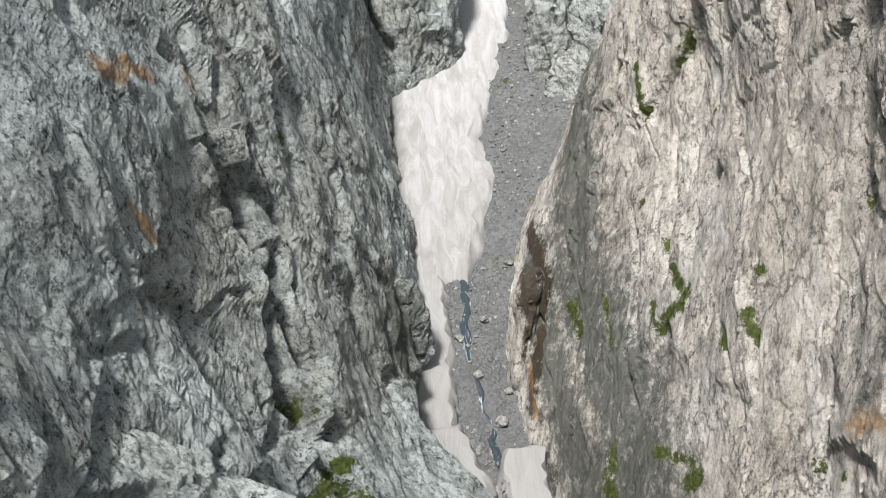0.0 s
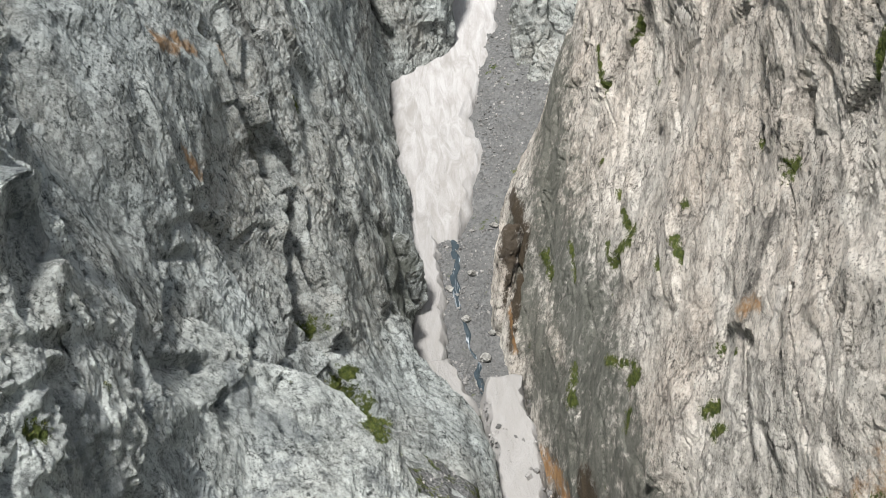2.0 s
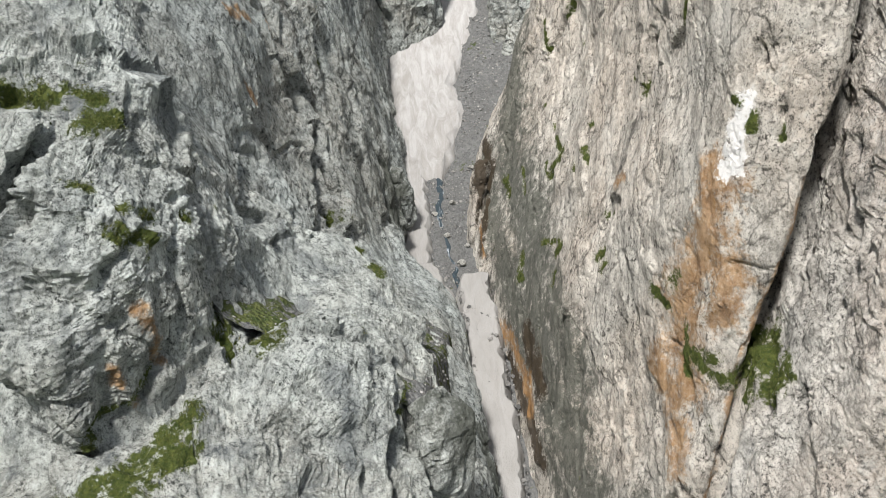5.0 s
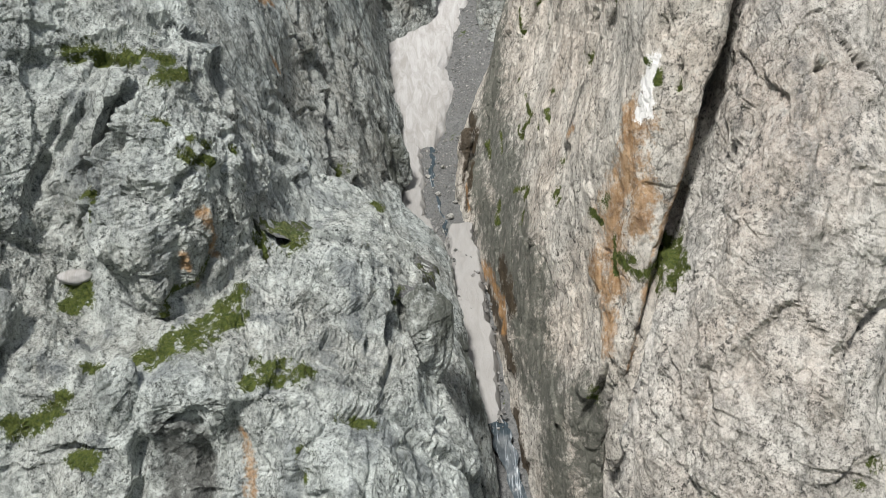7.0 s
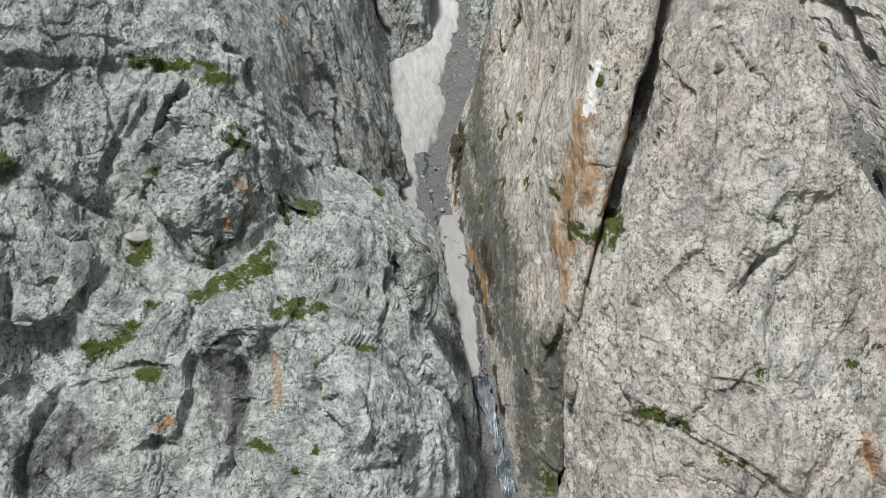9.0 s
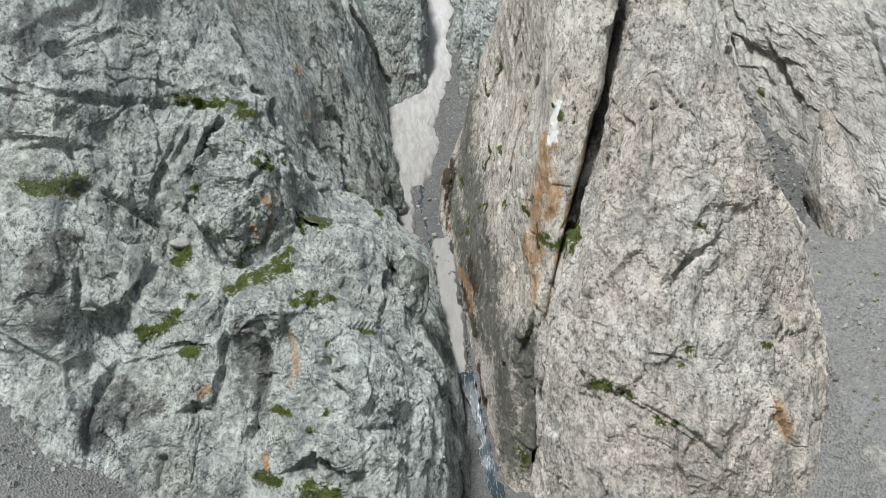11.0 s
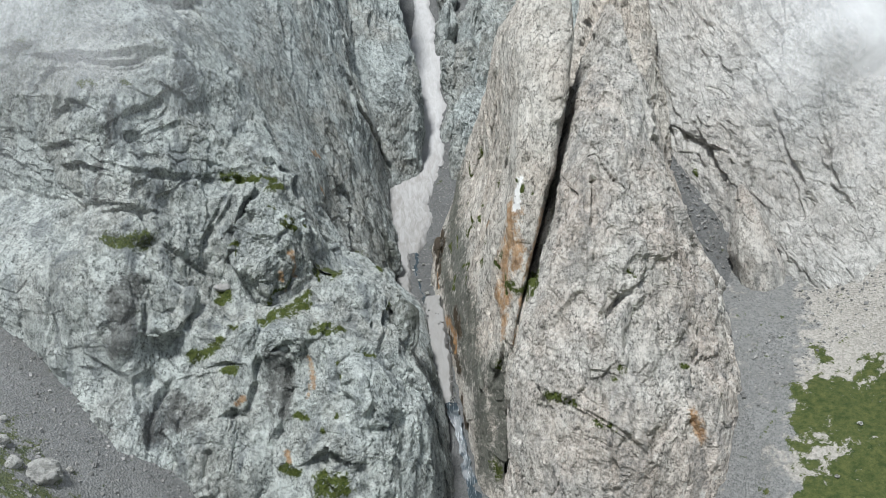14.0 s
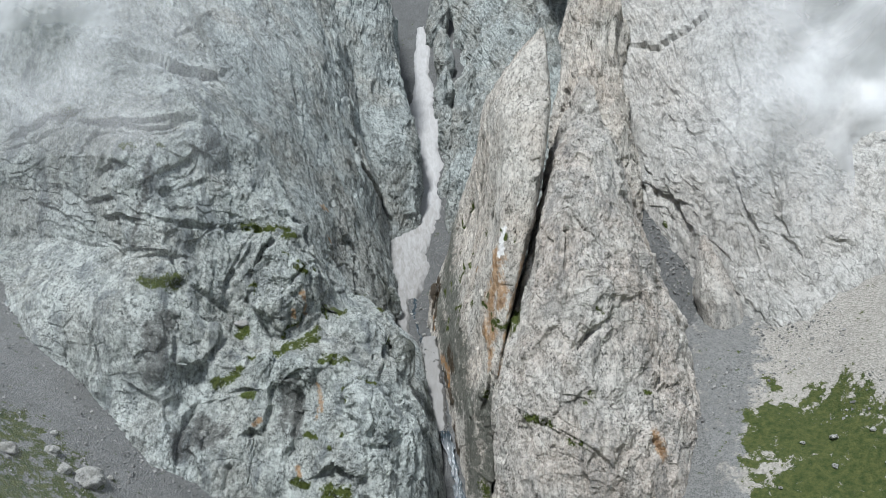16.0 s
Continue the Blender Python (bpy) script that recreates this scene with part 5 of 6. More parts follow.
HEAD_MARKS = [
    ('moss', 0.5, (-21.3, 9.5, -18.0), (-21.7, 9.0, -19.0)),
    ('moss', 0.48, (-18.5, 18.8, -8.3), (-16.2, 18.0, -8.4)),
    ('moss', 0.56, (-16.6, 14.9, -9.7), (-15.5, 15.7, -9.6), (-14.6, 16.6, -9.8)),
    ('moss', 0.4, (-16.4, 11.8, -12.3), (-15.7, 12.1, -12.5)),
    ('moss', 0.48, (-14.7, 11.5, -15.2), (-13.9, 11.9, -15.7), (-13.2, 12.6, -15.8)),
    ('moss', 0.32, (-11.6, 16.5, -15.7), (-11.4, 16.9, -16.0)),
    ('moss', 0.7, (-16.9, 15.3, -9.5), (-15.2, 16.2, -9.6)),
]
NOSE_CRACKS = [
    (0.43, 0.72, (-9.9, 12.9, -24.1), (-8.1, 13.7, -23.0), (-5.9, 16.1, -22.5)),
    (0.5, 0.84, (0.2, 12.9, -29.2), (0.7, 9.9, -31.2)),
    (0.42, 0.8, (-2.6, 23.0, -24.6), (-2.3, 17.6, -23.7)),
    (0.42, 0.8, (-1.2, 19.1, -24.6), (-0.9, 16.2, -25.5), (-0.8, 15.0, -26.2)),
    (0.6, 0.96, (0.5, 6.8, -32.3), (0.8, 13.6, -29.6), (0.3, 18.0, -26.8), (-1.8, 17.2, -24.2), (-3.9, 16.2, -23.1), (-6.2, 16.0, -22.4), (-9.1, 15.9, -23.1)),
]
NOSE_MARKS = [
    ('moss', 0.56, (-9.1, 16.3, -22.8), (-7.6, 14.9, -22.5), (-6.5, 15.2, -22.6)),
    ('moss', 0.4, (1.0, 16.5, -28.6), (1.2, 16.0, -29.1)),
    ('moss', 1.2, (-8.3, 16.0, -22.7), (-7.3, 14.9, -22.5)),
]
FACE_CRACKS = [
    (0.6, 0.8, (63.1, 62.5, 29.4), (67.2, 59.1, 31.5), (72.5, 55.9, 34.8)),
    (0.6, 0.6, (59.4, 68.3, 31.5), (60.7, 63.2, 25.7)),
    (0.5, 0.3, (62.9, 51.7, -1.5), (65.3, 45.7, -3.9)),
    (0.43, 0.5, (71.7, 38.7, 2.1), (72.7, 28.7, -11.3), (73.4, 25.9, -17.7)),
    (0.6, 0.5, (74.7, 37.7, 9.0), (74.4, 33.8, 2.0)),
]
FACE_MARKS = [
    ('moss', 0.5, (61.9, 48.5, -7.6), (62.0, 46.5, -9.9)),
]

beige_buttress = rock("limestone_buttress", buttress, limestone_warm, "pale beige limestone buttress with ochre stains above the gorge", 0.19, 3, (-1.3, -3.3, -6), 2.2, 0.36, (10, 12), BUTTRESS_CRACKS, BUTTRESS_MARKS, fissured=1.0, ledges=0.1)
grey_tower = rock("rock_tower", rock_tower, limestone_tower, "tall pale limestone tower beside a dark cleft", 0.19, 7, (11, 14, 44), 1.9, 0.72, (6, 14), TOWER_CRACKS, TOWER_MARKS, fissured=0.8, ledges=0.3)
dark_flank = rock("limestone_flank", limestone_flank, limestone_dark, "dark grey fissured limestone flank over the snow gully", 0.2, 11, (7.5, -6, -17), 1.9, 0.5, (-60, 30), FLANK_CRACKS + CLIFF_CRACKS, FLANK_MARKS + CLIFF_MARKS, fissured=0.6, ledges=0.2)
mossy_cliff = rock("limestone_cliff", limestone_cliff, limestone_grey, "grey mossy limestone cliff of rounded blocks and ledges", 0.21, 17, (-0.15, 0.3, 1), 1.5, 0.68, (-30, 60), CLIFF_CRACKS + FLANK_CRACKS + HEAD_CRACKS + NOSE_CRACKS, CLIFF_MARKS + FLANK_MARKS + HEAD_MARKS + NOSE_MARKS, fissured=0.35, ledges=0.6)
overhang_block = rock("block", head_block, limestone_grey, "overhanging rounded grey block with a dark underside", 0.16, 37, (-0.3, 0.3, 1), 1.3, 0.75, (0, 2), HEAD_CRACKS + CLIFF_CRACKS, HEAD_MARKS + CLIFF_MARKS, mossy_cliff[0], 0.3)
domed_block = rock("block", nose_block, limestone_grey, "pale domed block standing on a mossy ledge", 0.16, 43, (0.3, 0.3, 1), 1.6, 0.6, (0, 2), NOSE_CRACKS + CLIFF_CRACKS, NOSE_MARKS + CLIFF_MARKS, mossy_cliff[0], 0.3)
rock("rock_spur", rock_spur, limestone_dark, "dark grey rock spur behind the snow tongue", 0.4, 23, (0.3, -0.2, -1), 2.0, 0.75, (-10, 40))
rock("rock_ridge", rock_ridge, limestone_dark, "grey ribbed rock ridge at the gully's head", 0.42, 29, (0.2, 0.3, 1), 2.2, 1.6, (20, 40))
rock("mountain_face", mountain_face, limestone_pale, "pale limestone mountain face partly in mist", 0.36, 31, (-0.3, 0.3, 1), 2.2, 0.62, (10, 60), FACE_CRACKS, FACE_MARKS, fissured=0.9, ledges=0.45)
rock("rock_fin", rock_fin, limestone_tower, "small grey rock fin standing in the scree gully", 0.22, 47, (-0.2, 0.2, 1), 2.5, 0.5, (1, 1))
rock("rock_pinnacle", back_pinnacle, limestone_warm, "pinkish grey rock pinnacle rising behind the tower", 0.35, 53, (0.1, 0.2, 1), 2.5, 1.0, (2, 10))
ROCKS = (beige_buttress, grey_tower, dark_flank, mossy_cliff, overhang_block, domed_block)


def bulge(x, y, z, wide, high, deep, lean=0.0, tip=2.5):
    """Contours of a rounded block that stands out of a wall."""
    rows = []
    for s in (1.0, 0.93, 0.75, 0.45, 0.0, -0.45, -0.8, -1.0):
        k = max(0.03, 1 - abs(s) ** tip) ** 0.5
        cx = x + lean * s * high / 2
        rows.append((z + s * high / 2, *[(cx + 0.5 * wide * k * math.cos(radians(a)), y + 0.4 * deep - deep * k * math.sin(radians(a))) for a in range(-15, 196, 30)]))
    return rows


for x, y, z, wide, high, deep, lean, seed in ((-19.8, -2.6, -50.0, 10.5, 12.0, 3.2, 0.1, 101), (-21.2, 15.3, -14.4, 3.4, 11.0, 2.2, 0.35, 102), (3.3, 14.5, -32.9, 6.8, 11.0, 2.4, 0.1, 103),
                                              (-19.3, 2.3, -32.8, 4.6, 10.5, 2.0, 0.12, 104), (-2.6, 0.0, -36.0, 8.0, 7.0, 3.0, -0.2, 105), (-28.5, 5.6, -28.0, 4.0, 9.0, 2.0, 0.2, 106),
                                              (-45.1, 13.5, -15.0, 9.0, 9.0, 3.0, 0.0, 107), (-31.6, 5.2, -26.5, 7.5, 11.5, 2.4, -0.1, 108), (-11.6, 3.6, -30.5, 4.4, 6.0, 2.2, 0.2, 109)):
    rock("block", bulge(x, y, z, wide, high, deep, lean), limestone_grey, "weathered grey block bulging from the cliff", 0.17, seed, (0.1, 0.2, 1), 1.5, 0.5, (0, 0.5), (), (), mossy_cliff[0])
for x, y, z, wide, high, deep, lean, seed in ((33.0, -2.2, -36.7, 3.6, 5.4, 1.8, 0.1, 111), (26.5, -0.6, -44.5, 8.5, 11.0, 2.6, 0.0, 112)):
    rock("block", bulge(x, y, z, wide, high, deep, lean), limestone_tower, "rounded pale block on the tower's foot", 0.17, seed, (0.1, 0.2, 1), 1.5, 0.4, (0, 0.5), (), (), grey_tower[0])
rock("flake", bulge(11.9, 65.5, -31.0, 2.0, 13.0, 1.6, 0.12, 5), limestone_warm, "thin upright flake split off the buttress", 0.17, 113, (0.1, 0.3, 1), 2.5, 0.3, (0.3, 0.5), (), (), beige_buttress[0])
rock("flake", bulge(21.7, 12.0, -35.0, 2.8, 20.0, 1.8, 0.16, 4), limestone_warm, "narrow rib of rock wedged in the cleft", 0.17, 115, (0.1, 0.3, 1), 2.0, 0.35, (0.3, 0.5), (), (), beige_buttress[0])
rock("block", bulge(2.9, 66.0, -29.0, 4.0, 7.5, 1.8, -0.1), limestone_dark, "dark bulging rock over the snow strip", 0.2, 114, (0.2, -0.2, -1), 1.6, 0.5, (-0.5, 0.5), (), (), dark_flank[0])
for x, y, z, wide, high, deep, lean, seed in ((20.5, 99, -10, 6, 22, 4, -0.05, 121), (23, 112, 0, 7, 26, 5, 0.05, 122), (25, 126, 10, 7, 28, 5, -0.06, 123), (27, 142, 22, 8, 32, 6, 0.05, 124), (29, 112, 10, 9, 34, 6, 0.06, 125), (28, 96, -4, 8, 26, 5, -0.05, 126), (36, 104, 16, 9, 36, 6, 0.0, 127),
                                              (18.6, 116, -3, 5, 16, 4, 0.08, 128), (20.6, 132, 12, 6, 20, 5, -0.1, 129), (20.4, 150, 26, 6, 22, 5, 0.08, 130), (21.5, 170, 40, 8, 26, 6, -0.08, 131), (21, 192, 56, 9, 30, 7, 0.05, 132)):
    rock("rock_pinnacle", bulge(x, y, z, wide, high, deep, lean, 1.6), limestone_dark, "jagged grey pinnacle beside the upper snow gully", 0.4, seed, (0.1, 0.2, 1), 2.0, 0.9, (0, 1))


# ---- ground: one sheet to the horizon, scree fans and turf ----
def ground_height(x, y):
    left = -37 - 0.72 * (x + 42) + 0.14 * y
    right = -36.4 + 0.2 * (x - 59) + 0.35 * np.maximum(x - 70, 0) + 0.4 * np.maximum(x - 74, 0) - 0.9 * np.maximum(54 - x, 0) + 0.48 * (y - 7.6)
    bed = -66 + 0.05 * np.abs(x - 14) + 0.12 * np.clip(y, -400, 30)
    far = smooth(120, 500, np.hypot(x, y + 60))
    left = np.minimum(left, 30 + 0.1 * np.abs(x))
    right = np.minimum(right, 40 + 0.1 * np.abs(x))
    k = 4.0
    m = np.maximum(np.maximum(left, right), bed)
    h = m + k * np.log(np.exp((left - m) / k) + np.exp((right - m) / k) + np.exp((bed - m) / k)) - k * 0.3
    return h * (1 - far) + far * -70


def ground_bumps(p):
    flat = p * np.array([1, 1, 0])
    return 0.7 * fbm(flat / 9, 3, 5) + 0.18 * fbm(flat / 1.4, 2, 8)


def ground():
    s = np.linspace(-1, 1, 381)
    ax = 18 + 90 * s + 1900 * s**5
    ay = -30 + 90 * s + 1900 * s**5
    x, y = np.meshgrid(ax, ay)
    z = ground_height(x, y)
    p = np.stack([x, y, z], -1).reshape(-1, 3)
    p[:, 2] += ground_bumps(p)
    px, py = p[:, 0], p[:, 1]
    wild = 5.5 * fbm(p / np.array([7.0, 12.0, 9.0]), 3, 3) + 3.5 * fbm(p / 2.5, 2, 4)
    turf_r = smooth(-5.0, 6.0, 4.0 - py - 0.75 * np.clip(px - 68, 0, 400) - 1.5 * np.clip(66.5 - px, 0, 400) + 1.35 * wild) * (px > 30)
    turf_l = 0.6 * smooth(-5.0, 7.0, -15.5 - py - 0.2 * (px + 42) + wild) * smooth(36, 20, px + wild)
    turf_far = 0.9 * smooth(-40, -85, py + 3 * wild)
    turf = np.maximum(np.maximum(turf_r, turf_l), turf_far)
    ob = linked("ground", p, grid_faces(len(ay), len(ax)), scree_grey, attributes={"turf": turf, "pale": np.maximum(smooth(-7, 7, px - 0.52 * py - 61) * (py < 60), 0.22 * smooth(30, 45, px))})
    return tagged(ob, "grey limestone scree slopes with patches of alpine turf", "ground", kind="structure")


ground()


def scree_chute():
    line = curve_through(np.array([(50, 66, 8), (53, 57, -1), (56, 48, -10), (59, 40, -18), (62, 32, -25.5), (65, 24, -31)], float), np.linspace(0, 5, 130))
    s = np.linspace(-1, 1, 60)
    wide = np.linspace(3.5, 8, 130)
    x = line[:, 0, None] + s * wide[:, None] * (1.15 - 0.15 * s)
    y = line[:, 1, None] + 0.35 * s * wide[:, None]
    z = line[:, 2, None] + 0.27 * s**2 * wide[:, None] - 7 * np.clip(-s - 0.35, 0, 1)
    v = np.stack([x, y, z], -1).reshape(-1, 3)
    v[:, 2] += 0.5 * fbm(v / 4, 3, 25) + 0.15 * fbm(v / 0.8, 2, 26)
    ob = linked("scree_chute", v, grid_faces(130, 60), gravel_dark, attributes={"turf": np.zeros(len(v))})
    tagged(ob, "dark scree chute between the tower and the mountain face", "scree", kind="structure")
    return v


CHUTE = scree_chute()


def scree_shelf():
    x, y = np.meshgrid(np.arange(-11, 9.5, 0.25), np.arange(17, 56, 0.25))
    z = -24.0 - 0.55 * (x + 8.5) - 0.1 * (y - 22) - 1.0 * smooth(27, 34, y) - 3 * np.maximum(x - 4.6 - 0.16 * (y - 30), 0)
    v = np.stack([x, y, z], -1).reshape(-1, 3)
    v[:, 2] += 0.5 * fbm(v / 4, 3, 35) + 0.15 * fbm(v / 0.7, 2, 36)
    turf = 0.42 + 0.2 * smooth(-3, -7, v[:, 0])
    ob = linked("scree_shelf", v, grid_faces(*x.shape), gravel_dark, attributes={"turf": turf})
    tagged(ob, "gravelly shelf behind the domed block, partly mossy", "scree", kind="structure")
    return v


SHELF = scree_shelf()

TURF_BOULDERS = [(71.7, -7.6, 0.75, 31), (69.9, -11.8, 0.6, 77), (67.1, -6.6, 0.45, 12), (76.6, -10.3, 0.5, 150), (66.0, -18.0, 0.4, 200), (76.0, -16.0, 0.5, 263), (60.5, -13.5, 0.35, 300)]
FAN_BOULDERS = [(-40.9, -17.7, 2.5, 40), (-45.8, -17.4, 1.5, 105), (-43.5, -19.5, 1.1, 222), (-37.0, -21.0, 1.0, 301), (-50.0, -22.0, 1.7, 15), (-38.9, -14.0, 0.6, 82), (-47.0, -13.0, 0.6, 130)]
GULLY_BOULDERS = [(9.9, 62.5, 0.6, 50), (8.9, 60.0, 0.45, 111), (10.4, 57.5, 0.5, 162), (8.5, 66.5, 0.5, 213), (10.8, 65.0, 0.4, 264), (7.4, 70.5, 0.5, 315), (9.6, 72.0, 0.45, 6), (11.6, 69.0, 0.5, 57), (9.0, 56.0, 0.6, 98), (12.6, 78.0, 0.5, 140)]

# ---- gully floor, snow ----
FLOOR_Y = (10, 20, 29, 38, 45, 56, 62, 66, 77, 99, 120, 152, 190, 250)
FLOOR_Z = (-64, -60, -51, -45.5, -42.5, -38.2, -36.0, -34.0, -29.2, -17.6, -4, 18, 44, 92)


def floor_height(x, y):
    z = np.interp(y, FLOOR_Y, FLOOR_Z)
    z = z + 0.30 * np.clip(x - 10.5, 0, 20) * smooth(60, 75, y)
    return z + 0.04 * (x - 9)


def gully_z(x, y):
    p = np.stack([x, y, 0 * x], -1).reshape(-1, 3)
    return floor_height(p[:, 0], p[:, 1]) + 0.35 * fbm(p / 4, 3, 15) + 0.14 * fbm(p / 0.8, 2, 18)


def gully():
    x, y = np.meshgrid(np.arange(-2, 36, 0.36), np.arange(10, 245, 0.4))
    p = np.stack([x.ravel(), y.ravel(), gully_z(x.ravel(), y.ravel())], -1)
    ob = linked("gully_floor", p, grid_faces(*x.shape), gravel_dark, attributes={"turf": np.zeros(len(p))})
    return tagged(ob, "grey gravel and scree filling the gully bed", "scree", kind="structure")


gully()


def snow(name, y0, y1, left, right, thick, label, step=0.22, seed=3):
    """A snow bank between two edge lines (y, x), thinning to its rims."""
    ya = np.arange(y0, y1, step)
    lx = np.interp(ya, *np.array(left).T)
    rx = np.interp(ya, *np.array(right).T)
    s = np.linspace(0, 1, 70)
    x = lx[:, None] + (rx - lx)[:, None] * s
    y = np.repeat(ya[:, None], len(s), 1)
    p = np.stack([x, y, 0 * x], -1).reshape(-1, 3)
    p[:, 0] += 0.35 * vnoise(p / 1.6, seed) + 0.2 * vnoise(p / 0.6, seed + 1)
    p[:, 1] += 0.3 * vnoise(p / 1.3, seed + 2)
    side = np.minimum(np.tile(s, len(ya)) * 6, (1 - np.tile(s, len(ya))) * 6)
    ends = np.minimum(y.ravel() - y0, y1 - step - y.ravel()) / 1.5
    t = np.sqrt(np.clip(np.minimum(side, ends), 0, 1))
    p[:, 2] = floor_height(p[:, 0], p[:, 1]) - 0.5 + (thick + 0.5) * t + 0.25 * fbm(p / 3.5, 3, seed + 5) * t
    ob = linked(name, p, grid_faces(*x.shape), old_snow, attributes={"dirt": 0.5 * (1 - t) + 0.75 * smooth(80, 60, p[:, 1]) + 0.2 * smooth(100, 80, p[:, 1]), "shade_lift": smooth(100, 120, p[:, 1])})
    return tagged(ob, label, "snow", "old snow banks")


snow("snowfield", 76, 205, [(76, 3.5), (85, 3), (103, 2), (106, 4), (110, 6), (118, 7), (130, 7), (142, 6), (150, 7), (162, 10), (172, 11.5), (186, 12), (205, 14)],
     [(76, 8.6), (80, 10.5), (88, 12.8), (94, 12.0), (98, 13.4), (104, 15.8), (112, 17.5), (120, 16.8), (128, 19), (136, 18), (146, 20), (156, 17.5), (166, 18.5), (176, 17), (190, 18.5), (205, 16.5)], 1.0, "large dirty old snowfield lying in the gully", 0.34)
snow("snow_strip", 60, 80, [(60, 3), (80, 2.6)], [(60, 6.3), (70, 6.8), (78, 6.6), (80, 5)], 0.9, "narrow strip of old snow along the rock foot", seed=13)
snow("snow_patch", 50, 62, [(50, 5), (55, 2.4), (62, 1.8)], [(50, 8.8), (56, 8.4), (60, 7.4), (64, 6)], 1.6, "dirty snow patch beside the stream bed", seed=23)
snow("snow_tongue", 28.5, 59.5, [(28, 10.4), (36, 8.8), (48, 8.4), (56, 8.8), (60, 9.6)], [(28, 13), (36, 13.2), (48, 13), (56, 12.8), (60, 12.6)], 2.0, "long grey snow tongue filling the narrow gorge", seed=33)


# ---- stones ----
def ground_z(x, y):
    p = np.stack([x, y, 0 * x], -1).reshape(-1, 3)
    return ground_height(p[:, 0], p[:, 1]) + ground_bumps(p)


CORNERS = np.array([(-1, -1, -1), (1, -1, -1), (1, 1, -1), (-1, 1, -1), (-1, -1, 1), (1, -1, 1), (1, 1, 1), (-1, 1, 1)], float)
SIDES = np.array([(0, 3, 2, 1), (4, 5, 6, 7), (0, 1, 5, 4), (1, 2, 6, 5), (2, 3, 7, 6), (3, 0, 4, 7)])


def stones(name, where, sizes, material, label, seed):
    """Loose angular stones as one sheet of rubble."""
    r = np.random.default_rng(seed)
    n = len(where)
    v = CORNERS[None] * r.uniform(0.55, 1.25, (n, 8, 3)) * r.uniform(0.5, 1.0, (n, 1, 3))
    q = r.normal(size=(n, 4))
    q /= np.linalg.norm(q, axis=1, keepdims=True)
    w, x, y, z = q.T
    m = np.stack([1 - 2 * (y * y + z * z), 2 * (x * y - z * w), 2 * (x * z + y * w), 2 * (x * y + z * w), 1 - 2 * (x * x + z * z), 2 * (y * z - x * w),
                  2 * (x * z - y * w), 2 * (y * z + x * w), 1 - 2 * (x * x + y * y)], -1).reshape(n, 3, 3)
    v = np.einsum("nij,nkj->nki", m, v) * sizes[:, None, None] + where[:, None]
    f = (SIDES[None] + 8 * np.arange(n)[:, None, None]).reshape(-1, 4)
    ob = linked(name, v.reshape(-1, 3), f, material, flat=True)
    return tagged(ob, label, "stones", kind="stuff")


def stone_material():
    g = Graph("loose_limestone")
    n = g.n.new("ShaderNodeNewGeometry")
    tone = g.ramp(n.outputs["Random Per Island"], (0.0, (0.11, 0.11, 0.108)), (0.5, (0.21, 0.207, 0.2)), (1.0, (0.38, 0.372, 0.357)))
    col = g.mix(g.ramp(g.noise(g.pos, 4.0, 6, 0.7), (0.35, 0.55), (0.6, 0)), tone, (0.11, 0.11, 0.105))
    g.bump(g.noise(g.pos, 6.0, 6, 0.7), 0.7, 0.12)
    return g.done(col, 0.92)


loose_limestone = stone_material()
rng = np.random.default_rng(5)


def strewn(n, x0, x1, y0, y1, keep):
    x, y = rng.uniform(x0, x1, n), rng.uniform(y0, y1, n)
    ok = keep(x, y)
    return x[ok], y[ok]


def sized(n, least, most):
    return least * (most / least) ** (rng.random(n) ** 2.6)


x, y = strewn(14000, 3, 26, 52, 130, lambda x, y: vnoise(np.stack([x, y, 0 * x], -1) / 5, 3) > -0.25)
stones("gully_rubble", np.stack([x, y, gully_z(x, y)], -1), sized(len(x), 0.04, 0.24), loose_limestone, "grey rubble strewn over the gully bed", 11)
x, y = strewn(9000, 46, 100, -20, 46, lambda x, y: (vnoise(np.stack([x, y, 0 * x], -1) / 6, 9) > -0.2) & (3.5 - y - 0.6 * np.clip(x - 66, 0, 99) < 4))
stones("scree_rubble", np.stack([x, y, ground_z(x, y)], -1), sized(len(x), 0.05, 0.34), loose_limestone, "pale stones strewn over the scree fan", 12)
x, y = strewn(7000, -75, -20, -45, 12, lambda x, y: vnoise(np.stack([x, y, 0 * x], -1) / 6, 9) > -0.3)
stones("fan_rubble", np.stack([x, y, ground_z(x, y)], -1), sized(len(x), 0.05, 0.36), loose_limestone, "grey stones strewn over the scree fan", 13)
pick = CHUTE[rng.integers(0, len(CHUTE), 3500)]
stones("chute_rubble", pick + rng.normal(0, 0.25, pick.shape) * (1, 1, 0.1), sized(len(pick), 0.06, 0.4), loose_limestone, "grey stones strewn down the scree chute", 15)
pick = SHELF[rng.integers(0, len(SHELF), 3000)]
stones("shelf_rubble", pick, sized(len(pick), 0.03, 0.16), loose_limestone, "grey stones strewn over the gravel shelf", 16)
x, y = strewn(700, 8.5, 13.2, 28, 58, lambda x, y: x > 0)
stones("snow_rubble", np.stack([x, y, gully_z(x, y) + 1.7], -1), sized(len(x), 0.06, 0.3), loose_limestone, "dark stones fallen on the snow tongue", 14)


